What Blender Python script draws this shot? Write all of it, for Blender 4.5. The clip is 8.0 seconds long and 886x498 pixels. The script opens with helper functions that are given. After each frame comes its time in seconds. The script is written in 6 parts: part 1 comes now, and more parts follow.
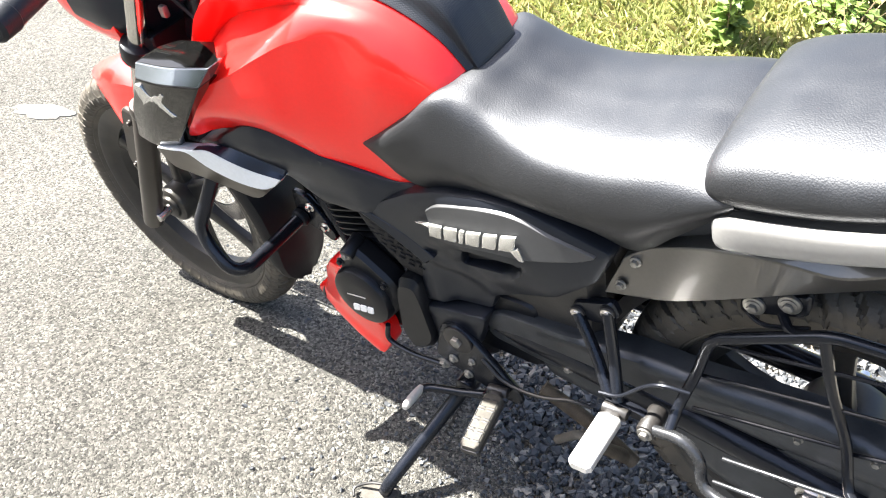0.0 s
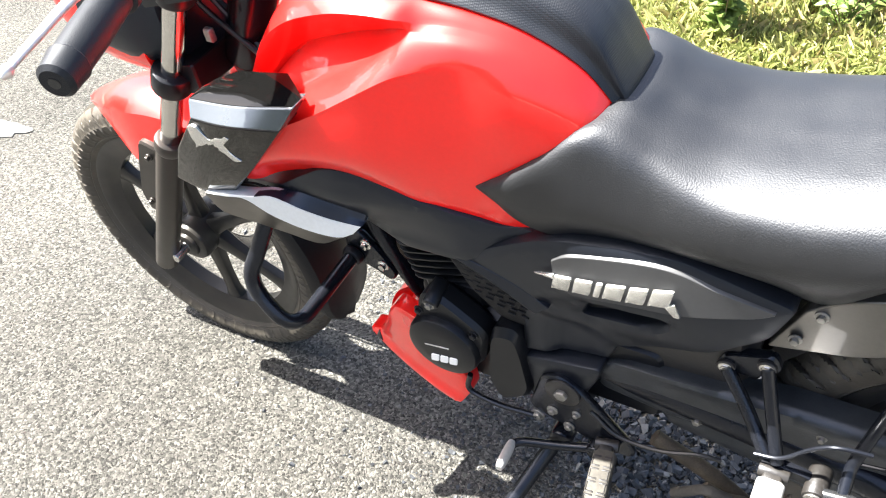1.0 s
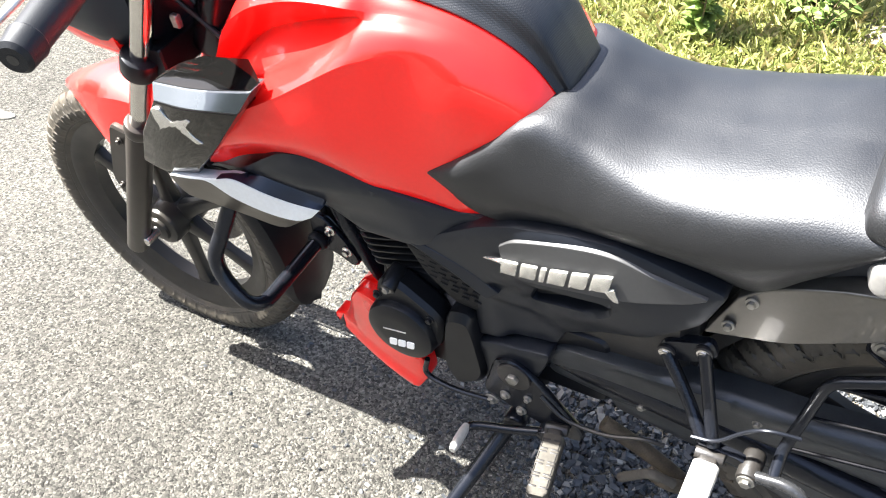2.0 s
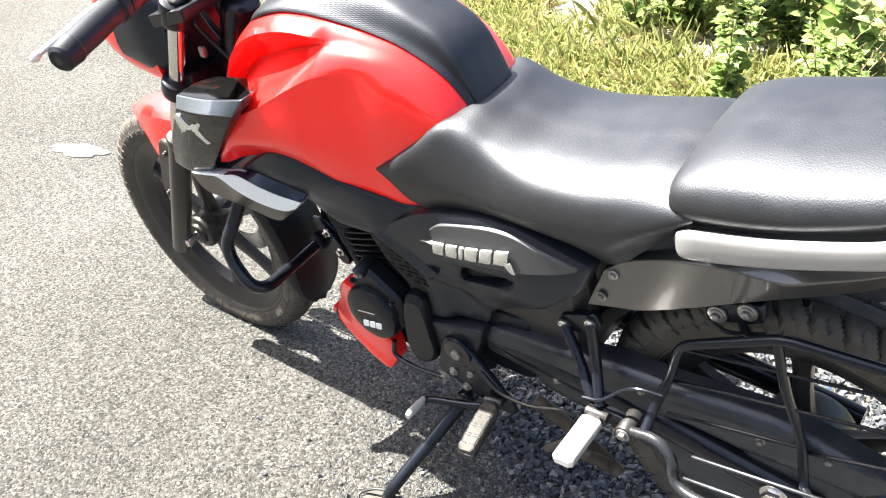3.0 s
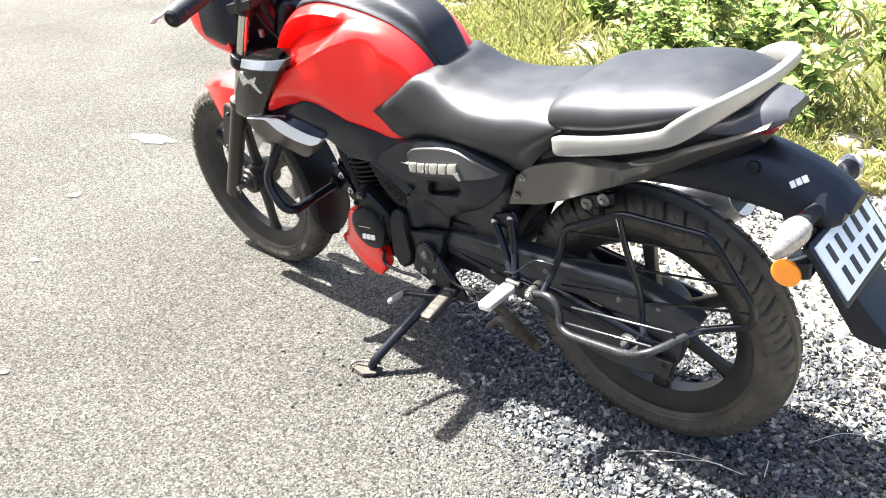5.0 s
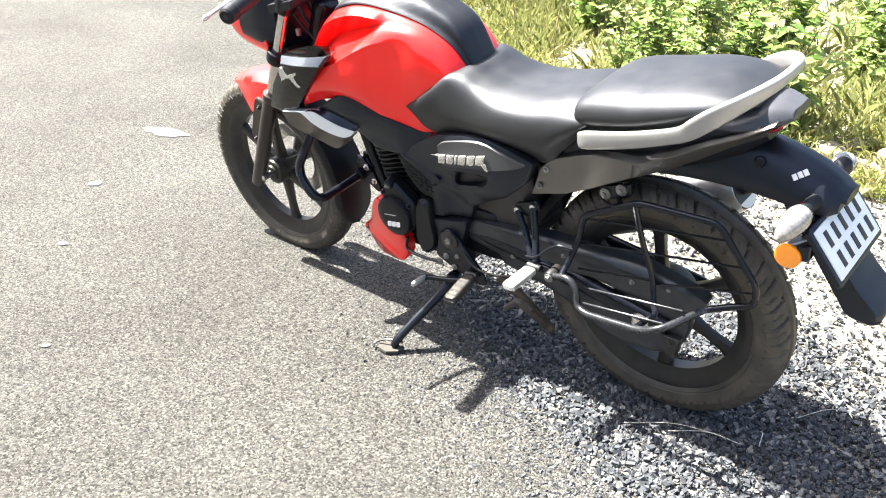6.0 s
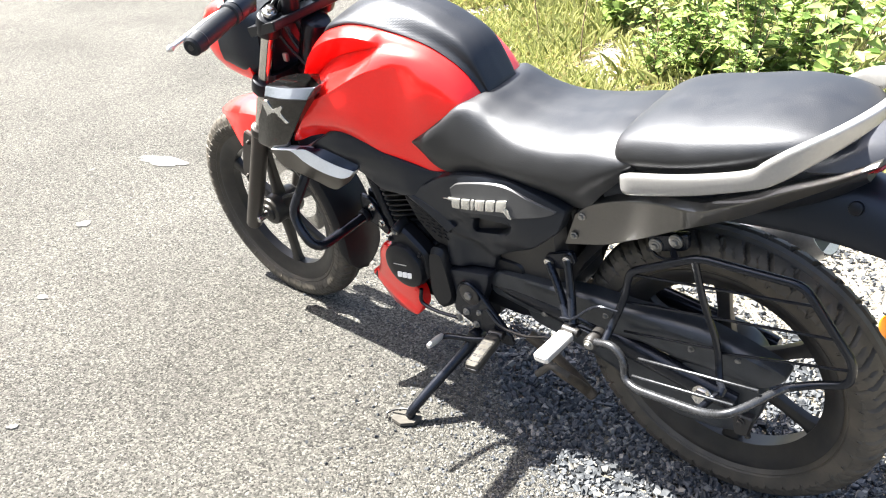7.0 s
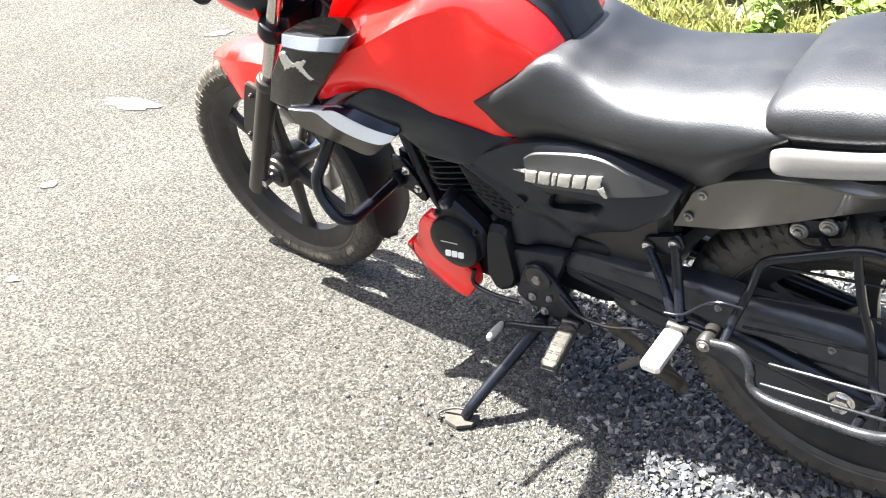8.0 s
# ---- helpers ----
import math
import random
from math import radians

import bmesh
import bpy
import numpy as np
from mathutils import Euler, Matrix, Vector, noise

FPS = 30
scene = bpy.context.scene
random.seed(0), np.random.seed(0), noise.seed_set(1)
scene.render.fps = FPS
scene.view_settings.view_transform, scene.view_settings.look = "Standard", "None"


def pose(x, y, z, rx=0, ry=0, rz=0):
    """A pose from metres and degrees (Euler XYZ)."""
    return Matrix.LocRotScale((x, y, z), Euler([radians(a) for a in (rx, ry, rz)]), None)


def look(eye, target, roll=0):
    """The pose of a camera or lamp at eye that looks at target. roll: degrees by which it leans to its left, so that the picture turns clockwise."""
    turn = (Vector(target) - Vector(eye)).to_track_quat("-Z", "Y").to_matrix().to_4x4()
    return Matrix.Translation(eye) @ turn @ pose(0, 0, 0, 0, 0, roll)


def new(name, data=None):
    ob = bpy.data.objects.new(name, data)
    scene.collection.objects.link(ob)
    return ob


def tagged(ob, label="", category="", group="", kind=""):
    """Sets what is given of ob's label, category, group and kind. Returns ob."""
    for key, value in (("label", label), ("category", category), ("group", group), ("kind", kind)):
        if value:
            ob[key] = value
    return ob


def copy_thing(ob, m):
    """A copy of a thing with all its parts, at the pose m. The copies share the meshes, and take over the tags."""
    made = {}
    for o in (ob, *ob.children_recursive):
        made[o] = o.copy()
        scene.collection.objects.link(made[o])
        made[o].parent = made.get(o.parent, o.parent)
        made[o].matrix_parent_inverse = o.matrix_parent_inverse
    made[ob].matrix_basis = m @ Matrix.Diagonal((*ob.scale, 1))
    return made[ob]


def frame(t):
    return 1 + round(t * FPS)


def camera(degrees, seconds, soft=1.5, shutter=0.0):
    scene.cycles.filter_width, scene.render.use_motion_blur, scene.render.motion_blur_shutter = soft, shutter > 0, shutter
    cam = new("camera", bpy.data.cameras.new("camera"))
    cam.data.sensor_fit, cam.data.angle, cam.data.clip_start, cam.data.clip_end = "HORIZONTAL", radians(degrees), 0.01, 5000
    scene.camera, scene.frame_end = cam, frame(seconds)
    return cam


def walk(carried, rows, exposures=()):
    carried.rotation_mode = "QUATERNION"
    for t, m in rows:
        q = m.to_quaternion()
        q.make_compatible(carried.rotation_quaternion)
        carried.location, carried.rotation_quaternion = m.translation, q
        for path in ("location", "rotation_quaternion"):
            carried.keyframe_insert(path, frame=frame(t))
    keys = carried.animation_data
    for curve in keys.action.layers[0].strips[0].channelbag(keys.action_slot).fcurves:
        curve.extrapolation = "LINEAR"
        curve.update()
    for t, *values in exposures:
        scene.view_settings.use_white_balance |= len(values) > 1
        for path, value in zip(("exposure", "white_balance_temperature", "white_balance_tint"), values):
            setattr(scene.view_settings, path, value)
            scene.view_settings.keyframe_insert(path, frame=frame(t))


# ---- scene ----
cam = camera(53.1, 8.0, soft=1.1)
PATH = [
    (0.0, (0.1100, -1.0169, 1.2218), (-0.6596, -0.0513, 0.3701), -4.34),
    (0.5, (-0.0404, -0.9964, 1.2114), (-0.8626, -0.0599, 0.3767), -5.29),
    (1.0, (-0.1995, -0.9965, 1.2218), (-0.8505, 0.0200, 0.3314), -3.96),
    (1.5, (-0.2137, -1.0003, 1.2199), (-0.7929, 0.0309, 0.2974), -1.43),
    (3.0, (0.2163, -1.1240, 1.2456), (-0.6020, -0.1286, 0.4778), -3.44),
    (3.5, (0.3426, -1.3115, 1.2596), (-0.4705, -0.2997, 0.5079), -2.31),
    (4.0, (0.4922, -1.3810, 1.2802), (-0.3500, -0.3615, 0.5723), -1.63),
    (4.5, (0.6923, -1.4258, 1.2610), (-0.2135, -0.4422, 0.5814), -2.00),
    (6.0, (0.7643, -1.7531, 1.3045), (-0.1023, -0.7259, 0.6383), 0.63),
    (6.5, (0.6795, -1.6023, 1.2827), (-0.1831, -0.5680, 0.6224), -0.42),
    (7.0, (0.5539, -1.4627, 1.2716), (-0.3496, -0.4704, 0.6015), -2.30),
    (7.5, (0.3341, -1.4216, 1.2763), (-0.4950, -0.4037, 0.5508), -1.93),
    (8.0, (0.1779, -1.3239, 1.2462), (-0.6260, -0.3475, 0.4398), -3.11),
]
walk(cam, [(t, look(eye, target, roll)) for t, eye, target, roll in PATH], [(0.0, 3.26), (0.5, 3.18), (1.5, 3.24), (3.0, 3.08), (3.5, 3.16), (6.0, 2.98), (7.0, 3.02), (8.0, 3.16)])

# ---- light ----
SUN_TO = Vector((-0.63, -0.19, 1.0)).normalized()
elevation = math.asin(SUN_TO.z)
azimuth = math.atan2(SUN_TO.x, SUN_TO.y)
world = bpy.data.worlds.new("world")
scene.world = world
world.use_nodes = True
wn = world.node_tree
sky = wn.nodes.new("ShaderNodeTexSky")
sky.sky_type = "NISHITA"
sky.sun_disc = False
sky.sun_elevation = elevation
sky.sun_rotation = azimuth
sky.air_density = 1.0
sky.dust_density = 5.0
wn.nodes["Background"].inputs["Strength"].default_value = 0.056
wn.links.new(sky.outputs[0], wn.nodes["Background"].inputs["Color"])
sun = new("sun", bpy.data.lights.new("sun", "SUN"))
sun.data.energy = 5.0
sun.data.angle = radians(0.55)
sun.data.color = (1.0, 0.96, 0.87)
sun.matrix_world = look(SUN_TO * 30, (0, 0, 0))


# ---- materials ----
def material(name, base, rough=0.5, metal=0.0, coat=0.0, vary=0.15, scale=6.0, grain=200.0, bump=0.0, depth=0.001,
             dust=0.0, dust_color=(0.35, 0.29, 0.21), spread=0.1, spec=0.5, cool=0.0):
    """Principled surface: colour varied at two scales, roughness wear, fine relief and a veil of dust."""
    m = bpy.data.materials.new(name)
    m.use_nodes = True
    nt = m.node_tree
    p = nt.nodes["Principled BSDF"]
    tc = nt.nodes.new("ShaderNodeTexCoord")

    def noise_node(s, detail=4.0):
        n = nt.nodes.new("ShaderNodeTexNoise")
        n.inputs["Scale"].default_value = s
        n.inputs["Detail"].default_value = detail
        nt.links.new(tc.outputs["Object"], n.inputs["Vector"])
        return n

    big, fine = noise_node(scale), noise_node(grain, 2.0)
    ramp = nt.nodes.new("ShaderNodeMapRange")
    ramp.inputs["From Min"].default_value, ramp.inputs["From Max"].default_value = 0.3, 0.7
    ramp.inputs["To Min"].default_value, ramp.inputs["To Max"].default_value = 1 - vary, 1 + vary
    nt.links.new(big.outputs["Fac"], ramp.inputs["Value"])
    ramp2 = nt.nodes.new("ShaderNodeMapRange")
    ramp2.inputs["From Min"].default_value, ramp2.inputs["From Max"].default_value = 0.3, 0.7
    ramp2.inputs["To Min"].default_value, ramp2.inputs["To Max"].default_value = 1 - vary * 0.6, 1 + vary * 0.6
    nt.links.new(fine.outputs["Fac"], ramp2.inputs["Value"])
    mul = nt.nodes.new("ShaderNodeMath")
    mul.operation = "MULTIPLY"
    nt.links.new(ramp.outputs[0], mul.inputs[0])
    nt.links.new(ramp2.outputs[0], mul.inputs[1])
    tint = nt.nodes.new("ShaderNodeVectorMath")
    tint.operation = "SCALE"
    tint.inputs[0].default_value = base
    nt.links.new(mul.outputs[0], tint.inputs["Scale"])
    color = tint.outputs[0]
    if dust > 0:
        veil = nt.nodes.new("ShaderNodeMapRange")
        veil.inputs["From Min"].default_value, veil.inputs["From Max"].default_value = 0.35, 0.75
        veil.inputs["To Min"].default_value, veil.inputs["To Max"].default_value = dust * 0.3, dust
        nt.links.new(noise_node(scale * 2.3, 8.0).outputs["Fac"], veil.inputs["Value"])
        mix = nt.nodes.new("ShaderNodeMix")
        mix.data_type = "RGBA"
        nt.links.new(veil.outputs[0], mix.inputs["Factor"])
        nt.links.new(color, mix.inputs["A"])
        mix.inputs["B"].default_value = (*dust_color, 1)
        color = mix.outputs["Result"]
    nt.links.new(color, p.inputs["Base Color"])
    rr = nt.nodes.new("ShaderNodeMapRange")
    rr.inputs["From Min"].default_value, rr.inputs["From Max"].default_value = 0.3, 0.7
    rr.inputs["To Min"].default_value = max(0.02, rough - spread * rough)
    rr.inputs["To Max"].default_value = min(1.0, rough + spread * rough)
    nt.links.new(noise_node(scale * 4, 6.0).outputs["Fac"], rr.inputs["Value"])
    nt.links.new(rr.outputs[0], p.inputs["Roughness"])
    p.inputs["Metallic"].default_value = metal
    p.inputs["Coat Weight"].default_value = coat
    p.inputs["Coat Roughness"].default_value = 0.04
    p.inputs["Specular IOR Level"].default_value = spec
    p.inputs["Specular Tint"].default_value = (1 - 0.22 * cool, 1 - 0.15 * cool, 1, 1)
    if bump > 0:
        b = nt.nodes.new("ShaderNodeBump")
        b.inputs["Strength"].default_value = bump
        b.inputs["Distance"].default_value = depth
        nt.links.new(fine.outputs["Fac"], b.inputs["Height"])
        nt.links.new(b.outputs[0], p.inputs["Normal"])
    return m


RED = material("red_paint", (0.86, 0.008, 0.006), 0.42, coat=0.8, vary=0.03, spread=0.1, spec=0.25)
RED_DULL = material("red_plastic", (0.78, 0.008, 0.007), 0.3, coat=0.8, vary=0.05, dust=0.012, spec=0.2)
PLASTIC = material("black_plastic", (0.0045, 0.0056, 0.0085), 0.40, vary=0.15, bump=0.12, grain=900, depth=0.0004, dust=0.002, spec=0.46, cool=1.3)
PLASTIC_ROUGH = material("textured_black_plastic", (0.006, 0.006, 0.007), 0.48, vary=0.2, bump=0.4, grain=500, depth=0.001, dust=0.004, spec=0.25, cool=0.8)
GLOSS = material("gloss_black", (0.003, 0.003, 0.003), 0.06, vary=0.05, spec=0.3)
STEEL_BLACK = material("black_painted_steel", (0.005, 0.006, 0.009), 0.24, vary=0.15, dust=0.006, spec=0.35, cool=1.0)
CASE_BLACK = material("black_engine_paint", (0.005, 0.0055, 0.007), 0.34, vary=0.15, dust=0.004, spec=0.27, bump=0.12, grain=500, depth=0.0005, cool=1.0)
GREASY = material("greasy_black_metal", (0.009, 0.009, 0.010), 0.42, vary=0.3, dust=0.045, bump=0.3, grain=250, cool=0.6)
ALLOY = material("black_alloy", (0.010, 0.011, 0.013), 0.34, vary=0.2, dust=0.06, scale=9, spec=0.3)
GREY = material("grey_satin_paint", (0.092, 0.090, 0.088), 0.33, metal=0.75, vary=0.06, coat=0.8, dust=0.03)
# greyer than the black cover: the inlay's highlight put into the colour
INLAY_SHEEN = material("inlay_sheen", (0.050, 0.052, 0.056), 0.42, metal=0.3, vary=0.06, dust=0.015, cool=0.5)
# pale silver that carries the sky's reflection on the wing's upper shelf
WING_SHEEN = material("wing_sky_sheen", (0.70, 0.74, 0.79), 0.34, metal=0.45, vary=0.05, coat=0.3)
NAVY = material("navy_satin_plastic", (0.008, 0.011, 0.021), 0.38, vary=0.08, spec=0.5, cool=1.0)
WING_GREY = material("dark_satin_grey", (0.075, 0.068, 0.06), 0.36, metal=0.4, vary=0.06, dust=0.04)
RAIL = material("satin_grey_rail", (0.29, 0.292, 0.295), 0.38, metal=0.5, vary=0.06, dust=0.04)
TAIL_DARK = material("dark_blue_grey_plastic", (0.040, 0.042, 0.050), 0.40, vary=0.1, spec=0.4, cool=0.6)
CHROME = material("bright_steel", (0.62, 0.61, 0.6), 0.22, metal=1.0, vary=0.08)
ZINC = material("zinc_bolt", (0.24, 0.24, 0.235), 0.4, metal=0.8, vary=0.2, dust=0.1, scale=40)
# lighter than the gloss black shroud: sky reflection put into the colour
BAND_SHEEN = material("shroud_sky_sheen", (0.11, 0.125, 0.14), 0.16, metal=0.7, vary=0.05)
FORKTUBE = material("fork_tube_steel", (0.55, 0.54, 0.52), 0.16, metal=1.0, vary=0.05)
FORKLEG = material("fork_leg_paint", (0.024, 0.021, 0.020), 0.34, metal=0.3, vary=0.1, dust=0.035)
ALUMINIUM = material("cast_aluminium", (0.60, 0.60, 0.60), 0.38, metal=0.6, vary=0.12, dust=0.1)
WORN = material("worn_bare_steel", (0.036, 0.039, 0.045), 0.27, metal=0.6, vary=0.3, scale=30, dust=0.03, cool=0.6)
CHAIN = material("scuffed_black_steel", (0.008, 0.010, 0.013), 0.36, vary=0.4, scale=14, dust=0.10, dust_color=(0.20, 0.21, 0.22), bump=0.2, grain=300, cool=0.8)
RUSTY = material("rusty_steel", (0.055, 0.043, 0.03), 0.75, metal=0.2, vary=0.4, scale=40, bump=0.4, grain=400)
BADGE = material("silver_badge", (0.6, 0.6, 0.58), 0.25, metal=0.8, vary=0.06)
WHITE = material("white_print", (0.8, 0.8, 0.8), 0.45, vary=0.05)
BLACKPRINT = material("black_print", (0.015, 0.015, 0.018), 0.5, vary=0.05)
PLATE_WHITE = material("plate_sheet", (0.72, 0.77, 0.80), 0.35, vary=0.05, dust=0.05)
PEG_RUBBER = material("worn_footrest", (0.050, 0.046, 0.040), 0.8, vary=0.25, scale=30, bump=0.3)
AMBER = material("amber_lens", (0.95, 0.30, 0.01), 0.12, coat=1.0, vary=0.06)
LENS = material("clear_lens", (0.20, 0.19, 0.185), 0.14, coat=1.0, vary=0.35, metal=0.2, scale=60)
REDLENS = material("red_lens", (0.28, 0.006, 0.006), 0.1, coat=1.0, vary=0.05)
RUBBER = material("tyre_rubber", (0.018, 0.0175, 0.0165), 0.62, vary=0.2, dust=0.17, bump=0.4, grain=350, scale=8)
RUBBER_SOFT = material("grip_rubber", (0.007, 0.008, 0.010), 0.5, vary=0.12, bump=0.3, grain=700, dust=0.005, spec=0.26, cool=0.9)
WIRE = material("cable_sheath", (0.012, 0.012, 0.013), 0.4, vary=0.1)


def leather_material():
    """Black seat vinyl with pebbled grain."""
    m = material("seat_vinyl", (0.0045, 0.0048, 0.0055), 0.46, vary=0.1, dust=0.002, spec=0.68, spread=0.10, cool=0.7)
    nt = m.node_tree
    p = nt.nodes["Principled BSDF"]
    tc = nt.nodes.new("ShaderNodeTexCoord")
    v = nt.nodes.new("ShaderNodeTexVoronoi")
    v.inputs["Scale"].default_value = 520
    v.distance = "EUCLIDEAN"
    nt.links.new(tc.outputs["Object"], v.inputs["Vector"])
    b = nt.nodes.new("ShaderNodeBump")
    b.inputs["Strength"].default_value = 0.22
    b.inputs["Distance"].default_value = 0.0008
    b.invert = True
    nt.links.new(v.outputs["Distance"], b.inputs["Height"])
    nt.links.new(b.outputs[0], p.inputs["Normal"])
    return m


LEATHER = leather_material()


def pad_material():
    """Tank pad: black plastic with a woven relief."""
    m = material("pad_plastic", (0.008, 0.009, 0.011), 0.42, vary=0.1, dust=0.006, spec=0.42, cool=1.0)
    nt = m.node_tree
    p = nt.nodes["Principled BSDF"]
    tc = nt.nodes.new("ShaderNodeTexCoord")
    v = nt.nodes.new("ShaderNodeTexVoronoi")
    v.inputs["Scale"].default_value = 460
    v.inputs["Randomness"].default_value = 0.05
    nt.links.new(tc.outputs["Object"], v.inputs["Vector"])
    b = nt.nodes.new("ShaderNodeBump")
    b.inputs["Strength"].default_value = 0.3
    b.inputs["Distance"].default_value = 0.001
    b.invert = True
    nt.links.new(v.outputs["Distance"], b.inputs["Height"])
    nt.links.new(b.outputs[0], p.inputs["Normal"])
    return m


PAD = pad_material()


def ground_material(name, stops, scale, bump, depth, patch=0.2, patch_scale=0.7, rough=0.9, spots=0.0):
    """Grainy ground: cells of chips in the given colours, larger patches, relief from the cells."""
    m = bpy.data.materials.new(name)
    m.use_nodes = True
    nt = m.node_tree
    p = nt.nodes["Principled BSDF"]
    p.inputs["Roughness"].default_value = rough
    p.inputs["Specular IOR Level"].default_value = 0.3
    tc = nt.nodes.new("ShaderNodeTexCoord")
    warp = nt.nodes.new("ShaderNodeTexNoise")
    warp.inputs["Scale"].default_value = scale * 0.5
    nt.links.new(tc.outputs["Object"], warp.inputs["Vector"])
    add = nt.nodes.new("ShaderNodeMix")
    add.data_type = "VECTOR"
    add.inputs["Factor"].default_value = 0.012
    nt.links.new(tc.outputs["Object"], add.inputs["A"])
    nt.links.new(warp.outputs["Color"], add.inputs["B"])
    cell = nt.nodes.new("ShaderNodeTexVoronoi")
    cell.inputs["Scale"].default_value = scale
    nt.links.new(add.outputs["Result"], cell.inputs["Vector"])
    cell2 = nt.nodes.new("ShaderNodeTexVoronoi")
    cell2.inputs["Scale"].default_value = scale * 2.7
    nt.links.new(add.outputs["Result"], cell2.inputs["Vector"])
    sep = nt.nodes.new("ShaderNodeSeparateColor")
    nt.links.new(cell.outputs["Color"], sep.inputs[0])
    ramp = nt.nodes.new("ShaderNodeValToRGB")
    ramp.color_ramp.interpolation = "LINEAR"
    while len(ramp.color_ramp.elements) < len(stops):
        ramp.color_ramp.elements.new(0.5)
    for el, (pos, col) in zip(ramp.color_ramp.elements, stops):
        el.position, el.color = pos, (*col, 1)
    nt.links.new(sep.outputs[0], ramp.inputs[0])
    big = nt.nodes.new("ShaderNodeTexNoise")
    big.inputs["Scale"].default_value = patch_scale
    big.inputs["Detail"].default_value = 8
    nt.links.new(tc.outputs["Object"], big.inputs["Vector"])
    mr = nt.nodes.new("ShaderNodeMapRange")
    mr.inputs["From Min"].default_value, mr.inputs["From Max"].default_value = 0.3, 0.7
    mr.inputs["To Min"].default_value, mr.inputs["To Max"].default_value = 1 - patch, 1 + patch
    nt.links.new(big.outputs["Fac"], mr.inputs["Value"])
    sc = nt.nodes.new("ShaderNodeVectorMath")
    sc.operation = "SCALE"
    nt.links.new(ramp.outputs[0], sc.inputs[0])
    nt.links.new(mr.outputs[0], sc.inputs["Scale"])
    color = sc.outputs[0]
    if spots > 0:
        sv = nt.nodes.new("ShaderNodeTexVoronoi")
        sv.inputs["Scale"].default_value = 2.2
        nt.links.new(add.outputs["Result"], sv.inputs["Vector"])
        th = nt.nodes.new("ShaderNodeMapRange")
        th.inputs["From Min"].default_value, th.inputs["From Max"].default_value = 0.028, 0.016
        th.inputs["To Max"].default_value = spots
        nt.links.new(sv.outputs["Distance"], th.inputs["Value"])
        mix = nt.nodes.new("ShaderNodeMix")
        mix.data_type = "RGBA"
        nt.links.new(th.outputs[0], mix.inputs["Factor"])
        nt.links.new(color, mix.inputs["A"])
        mix.inputs["B"].default_value = (0.55, 0.53, 0.5, 1)
        color = mix.outputs["Result"]
    nt.links.new(color, p.inputs["Base Color"])
    hsum = nt.nodes.new("ShaderNodeMath")
    hsum.operation = "MULTIPLY_ADD"
    hsum.inputs[1].default_value = 0.45
    nt.links.new(cell2.outputs["Distance"], hsum.inputs[0])
    nt.links.new(cell.outputs["Distance"], hsum.inputs[2])
    b = nt.nodes.new("ShaderNodeBump")
    b.invert = True
    b.inputs["Strength"].default_value = bump
    b.inputs["Distance"].default_value = depth
    nt.links.new(hsum.outputs[0], b.inputs["Height"])
    nt.links.new(b.outputs[0], p.inputs["Normal"])
    return m


ASPHALT = ground_material("asphalt", [(0.0, (0.025, 0.0246, 0.0230)), (0.28, (0.072, 0.0705, 0.0655)), (0.7, (0.128, 0.1245, 0.114)), (1.0, (0.222, 0.216, 0.198))],
                          230, 1.0, 0.012, patch=0.22, patch_scale=1.1, spots=0.6)
SOIL = ground_material("stony_soil", [(0.0, (0.11, 0.101, 0.083)), (0.5, (0.215, 0.195, 0.158)), (1.0, (0.33, 0.302, 0.25))], 70, 0.9, 0.012, patch=0.25, patch_scale=2.0)


def island_material(name, dark, light, rough=0.7, sheen_spec=0.4, through_light=0.0, between=None):
    """Surface for scattered pieces, each island with its own shade between two colours."""
    m = bpy.data.materials.new(name)
    m.use_nodes = True
    nt = m.node_tree
    p = nt.nodes["Principled BSDF"]
    geo = nt.nodes.new("ShaderNodeNewGeometry")
    ramp = nt.nodes.new("ShaderNodeValToRGB")
    ramp.color_ramp.elements[0].color = (*dark, 1)
    ramp.color_ramp.elements[1].color = (*light, 1)
    if between:
        el = ramp.color_ramp.elements.new(between[0])
        el.color = (*between[1], 1)
    nt.links.new(geo.outputs["Random Per Island"], ramp.inputs[0])
    tc = nt.nodes.new("ShaderNodeTexCoord")
    n = nt.nodes.new("ShaderNodeTexNoise")
    n.inputs["Scale"].default_value = 90
    nt.links.new(tc.outputs["Object"], n.inputs["Vector"])
    mr = nt.nodes.new("ShaderNodeMapRange")
    mr.inputs["To Min"].default_value, mr.inputs["To Max"].default_value = 0.7, 1.3
    nt.links.new(n.outputs["Fac"], mr.inputs["Value"])
    sc = nt.nodes.new("ShaderNodeVectorMath")
    sc.operation = "SCALE"
    nt.links.new(ramp.outputs[0], sc.inputs[0])
    nt.links.new(mr.outputs[0], sc.inputs["Scale"])
    nt.links.new(sc.outputs[0], p.inputs["Base Color"])
    p.inputs["Roughness"].default_value = rough
    p.inputs["Specular IOR Level"].default_value = sheen_spec
    if through_light > 0:
        tr = nt.nodes.new("ShaderNodeBsdfTranslucent")
        nt.links.new(sc.outputs[0], tr.inputs["Color"])
        mix = nt.nodes.new("ShaderNodeMixShader")
        mix.inputs[0].default_value = through_light
        nt.links.new(p.outputs[0], mix.inputs[1])
        nt.links.new(tr.outputs[0], mix.inputs[2])
        nt.links.new(mix.outputs[0], nt.nodes["Material Output"].inputs["Surface"])
    return m


